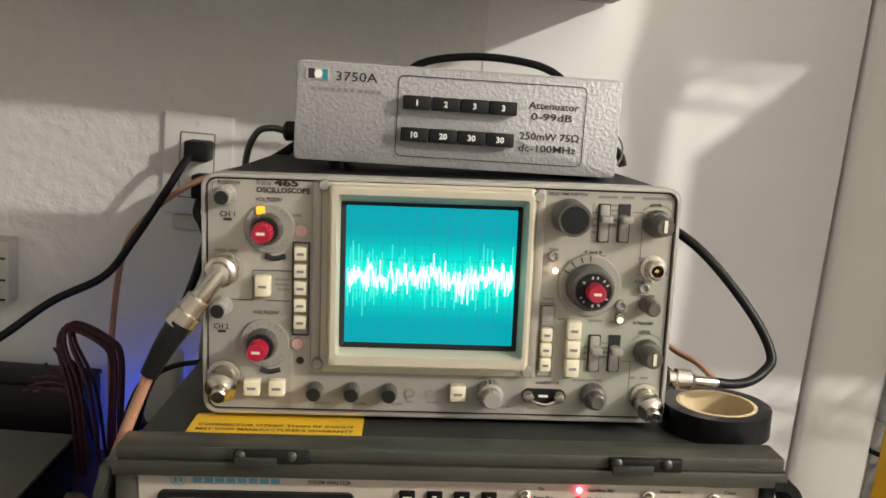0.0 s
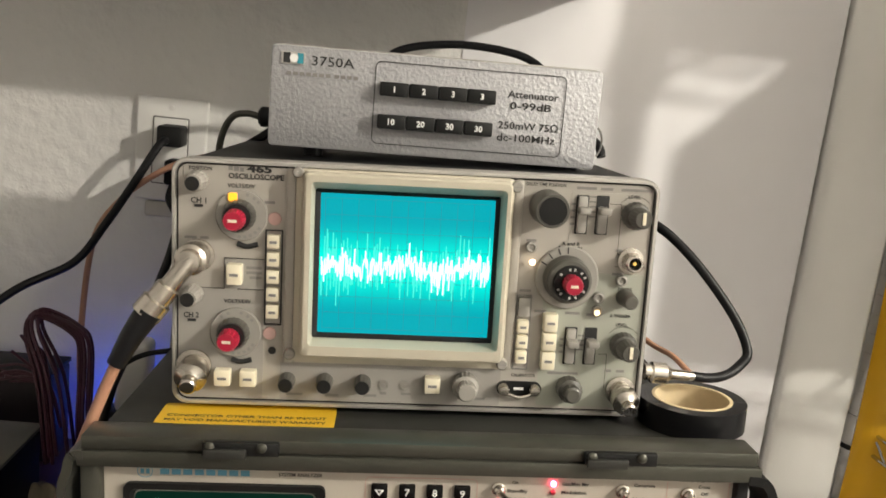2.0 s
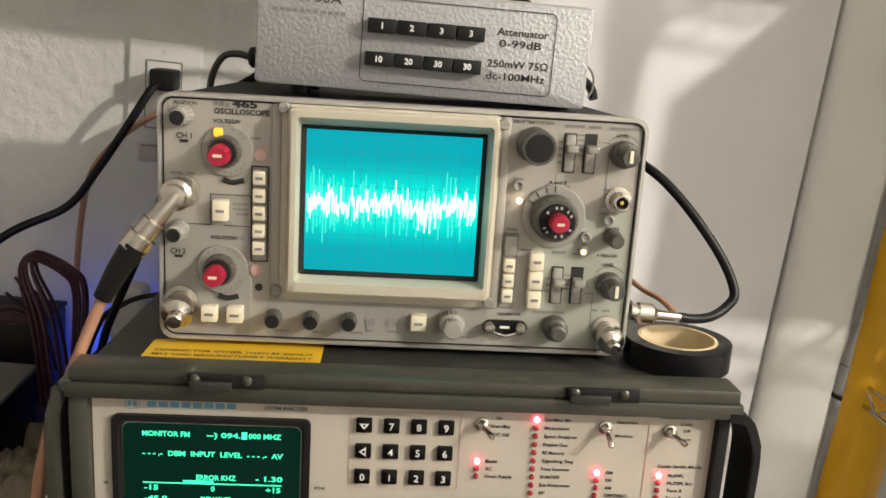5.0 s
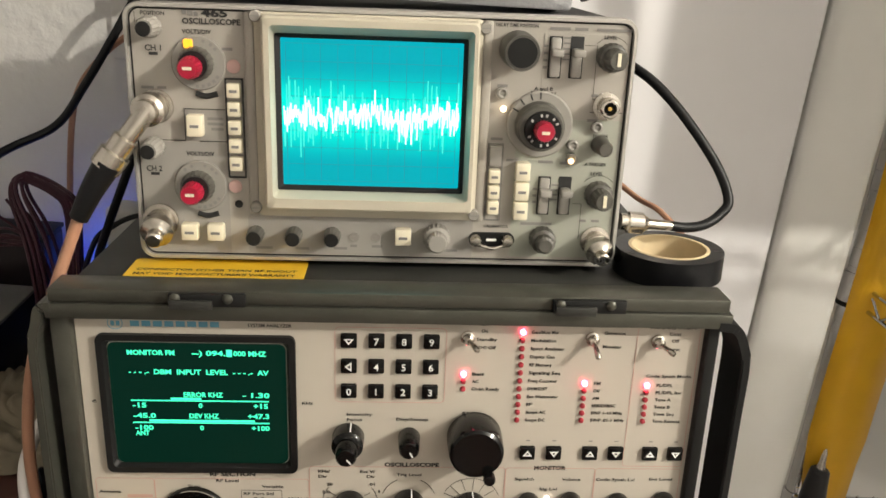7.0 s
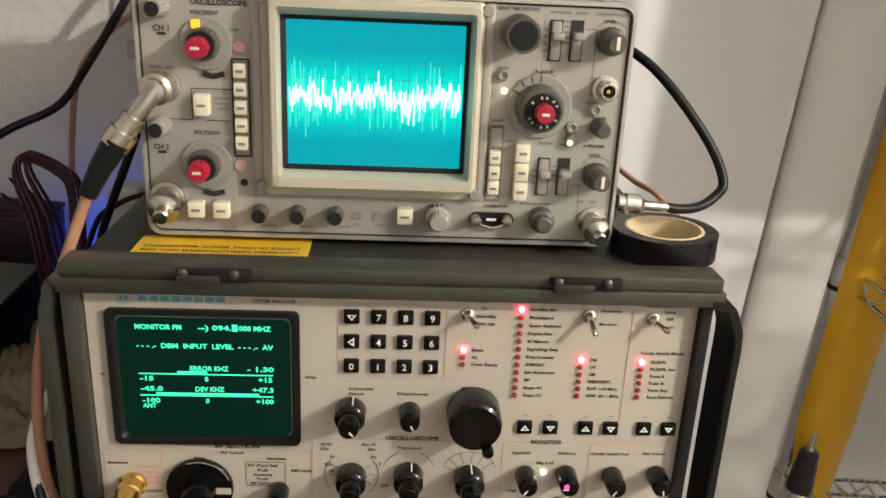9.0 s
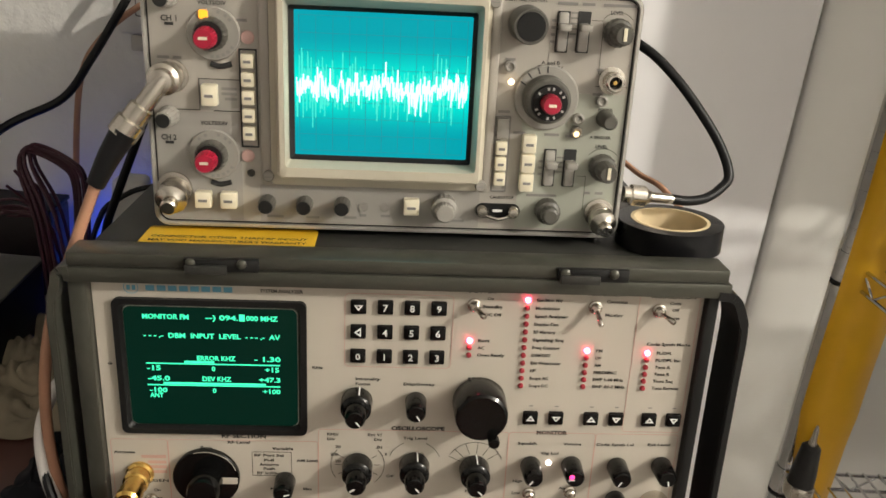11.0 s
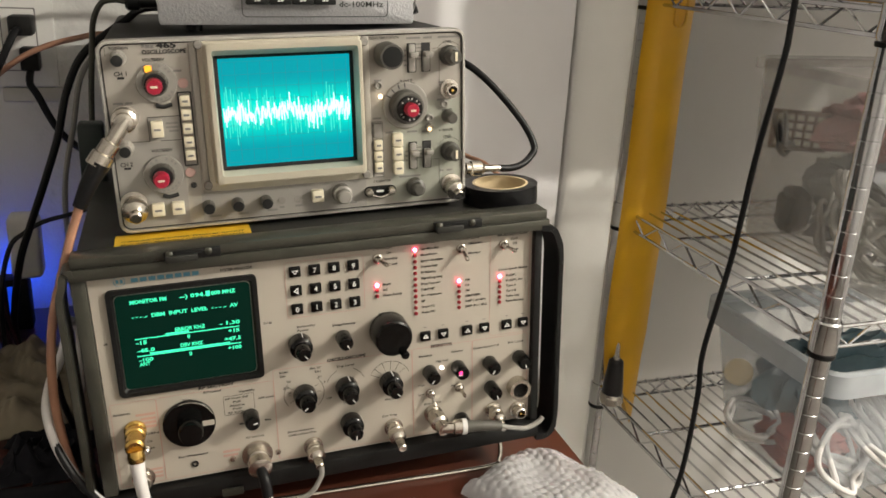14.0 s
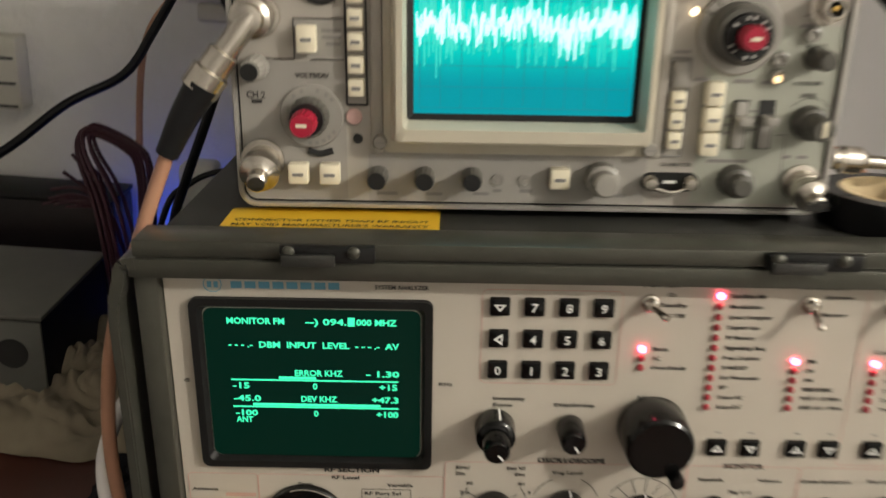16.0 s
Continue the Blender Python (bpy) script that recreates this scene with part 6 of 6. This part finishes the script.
whole("pink_cable", tube([D @ Vector(q) for q in ((0.330, 0.24, 0.040), (0.3612, 0.20, 0.0180), (0.378, 0.175, 0.0105), (0.400, 0.16, -0.02), (0.404, 0.20, -0.08))], 0.0024, 8, 8), COAX, "thin pinkish cable behind the tape roll", "cable")

wl = thing("antenna_cable", "white coax with gold elbow looping from the antenna jack", "cable", (0.0145, -0.02, -0.15), D)
part("elbow", lathe([(0.0060, 0.0), (0.0064, 0.003), (0.0064, 0.008), (0.0052, 0.010), (0, 0.010)], (0.0148, -0.0290, -0.1365), 20, (0.02, -0.25, -1)), GOLD, wl)
part("boot", tube([(0.0150, -0.0312, -0.1450), (0.0160, -0.0370, -0.1620), (0.0180, -0.0390, -0.1800)], 0.0056, 6, 12, taper=0.0042), WHITEC, wl)
part("cable", tube([(0.0180, -0.0390, -0.1780), (0.0200, -0.0390, -0.1930), (0.0165, -0.0360, -0.2060), (0.0070, -0.0290, -0.2065), (-0.0080, -0.0150, -0.1960), (-0.0270, -0.0060, -0.1760), (-0.0420, 0.0000, -0.1450), (-0.0480, 0.010, -0.1150), (-0.0440, 0.022, -0.0950), (-0.0330, 0.034, -0.0750), (-0.028, 0.06, -0.06), (-0.03, 0.12, -0.10), (-0.045, 0.16, -0.19)], 0.0038, 8, 12), WHITEC, wl)
whole("black_cable", tube([D @ Vector(q) for q in ((0.030, -0.0120, -0.2190), (0.010, -0.0115, -0.2120), (-0.0110, -0.0130, -0.1950), (-0.0300, -0.0080, -0.1700), (-0.0430, 0.0, -0.1400), (-0.0490, 0.02, -0.1100), (-0.045, 0.05, -0.10), (-0.05, 0.10, -0.15), (-0.05, 0.14, -0.20))], 0.0030, 8, 10), RUBBER, "black cable looping beside the test set", "cable")
rf = thing("rf_cable", "coax lead with black boot and white jacket at the big jack", "cable", (0.1065, -0.02, -0.18), D)
part("plug", lathe([(0.0090, 0.009), (0.0098, 0.010), (0.0098, 0.018), (0.0060, 0.020), (0, 0.021)], (0.1065, 0, -0.1760), 22, (0.02, -1, -0.2)), CHROME, rf)
part("boot", tube([(0.1070, -0.0180, -0.1795), (0.1090, -0.0260, -0.1860), (0.1100, -0.0300, -0.1990)], 0.0046, 6, 12), RUBBER, rf)
part("cable", tube([(0.1100, -0.0300, -0.1980), (0.1100, -0.0315, -0.2080), (0.1090, -0.0340, -0.2200), (0.1080, -0.0600, -0.2280), (0.1050, -0.14, -0.2330), (0.10, -0.30, -0.236)], 0.0038, 8, 12), WHITEC, rf)
whole("grey_cable", tube([D @ Vector(q) for q in ((0.1560, -0.0245, -0.1840), (0.1540, -0.0270, -0.1930), (0.1400, -0.0270, -0.2080), (0.1000, -0.0200, -0.2170), (0.0450, -0.0150, -0.2060), (0.0250, -0.0145, -0.2120), (0.0, -0.04, -0.215))], 0.0022, 8, 8), GREYC, "thin grey cable hanging from a jack", "cable")
dm = thing("demodulator_lead", "nickel elbow with grey boot on a front jack", "connector", (0.2610, -0.01, -0.1660), D)
part("elbow", lathe([(0.0076, 0.007), (0.0080, 0.008), (0.0080, 0.016), (0.0058, 0.018), (0.0056, 0.026), (0, 0.027)], (0.2610, 0, -0.1660), 20, (0.1, -1, -0.15)), CHROME, dm)
part("barrel", lathe([(0.0050, 0), (0.0050, 0.010), (0.0066, 0.011), (0.0066, 0.018), (0, 0.018)], (0.2620, -0.0220, -0.1690), 20, (1, -0.12, -0.06)), CHROME, dm)
part("ring", lathe([(0.0070, 0.018), (0.0070, 0.022), (0, 0.022)], (0.2620, -0.0220, -0.1690), 20, (1, -0.12, -0.06)), WHITEC, dm)
part("boot", tube([(0.2830, -0.0246, -0.1703), (0.2960, -0.0262, -0.1712), (0.3150, -0.0280, -0.1740)], 0.0058, 6, 12, taper=0.0046), GREYK, dm)
part("cable", tube([(0.3150, -0.0280, -0.1740), (0.3270, -0.0295, -0.1775), (0.3400, -0.0290, -0.1800), (0.3520, -0.0270, -0.1770), (0.3560, -0.0262, -0.1735)], 0.0022, 6, 8), GREYC, dm)

# ---- on the desk in front ----
def pouch(x0, y0, ux, uy, w, h, z, thick, nu, nv, name, mat, label):
    """A bubble-wrap pouch: a padded sheet with rows of bubbles."""
    U, V = Vector((*ux, 0)).normalized(), Vector((*uy, 0)).normalized()
    o = Vector((x0, y0, z))
    t = thing(name, label, "package", tuple(o + U * w / 2 + V * h / 2))
    n = 112
    bm = bmesh.new()
    top, bot = [], []
    for i in range(n + 1):
        rt, rb = [], []
        for j in range(n + 1):
            u, v = i / n, j / n
            e = max(0.0, min(1.0, 4.0 * min(u, 1 - u))) * max(0.0, min(1.0, 4.0 * min(v, 1 - v)))
            e = math.sin(math.pi / 2 * math.sqrt(e))
            k = noise.noise(Vector((u * 3, v * 3, 3.0)))
            p = o + U * (w * u + 0.004 * noise.noise(Vector((v * 6, 1, 0)))) + V * (h * v + 0.005 * noise.noise(Vector((u * 6, 5, 0))))
            # rows of flat round bubbles, some gone limp
            row = math.floor(v * nv)
            a = u * nu + (0.5 if row % 2 else 0.0)
            du, dv = a - math.floor(a) - 0.5, v * nv - row - 0.5
            rad = min(1.0, 2.1 * math.hypot(du, dv))
            full = 0.85 + 0.7 * noise.noise(Vector((math.floor(a) * 0.37, row * 0.41, 7.0)))
            bub = 0.0021 * max(0.15, full) * (1 - rad ** 3) * min(1.0, 0.25 + e)
            fold = abs(noise.noise(Vector((u * 7 + v * 3, v * 5, 8.0)))) + 0.5 * abs(noise.noise(Vector((u * 19, v * 23, 2.0)))) * (1.6 - e)
            rt.append(bm.verts.new(p + Vector((0, 0, 0.002 + thick * e * (0.85 + 0.35 * k) + bub - 0.0015 * fold * e + 0.004 * fold * (1 - e)))))
            rb.append(bm.verts.new(p + Vector((0, 0, 0.0005))))
        top.append(rt), bot.append(rb)
    for i in range(n):
        for j in range(n):
            bm.faces.new((top[i][j], top[i + 1][j], top[i + 1][j + 1], top[i][j + 1]))
            bm.faces.new((bot[i][j], bot[i][j + 1], bot[i + 1][j + 1], bot[i + 1][j]))
    for i in range(n):
        for a, b in (((top[i][0], bot[i][0]), (top[i + 1][0], bot[i + 1][0])), ((top[i][n], bot[i][n]), (top[i + 1][n], bot[i + 1][n])), ((top[0][i], bot[0][i]), (top[0][i + 1], bot[0][i + 1])), ((top[n][i], bot[n][i]), (top[n][i + 1], bot[n][i + 1]))):
            bm.faces.new((a[0], a[1], b[1], b[0]))
    part("film", bm, mat, t, "", 80)
    return t


pouch(0.354, -0.137, (0.89, 0.41), (-0.52, 0.86), 0.100, 0.122, 0.7503, 0.026, 13, 15, "bubble_wrap_pouch", BUBBLE, "bubble-wrap pouch with shiny clear bubbles on the desk")
whole("clear_bag", crumpled(0.13, 0.25, -0.16, -0.028, 0.7505, 0.016, 21.0, 24, 6.0), BAG, "crumpled clear plastic bag on the desk", "bag", smooth=60)
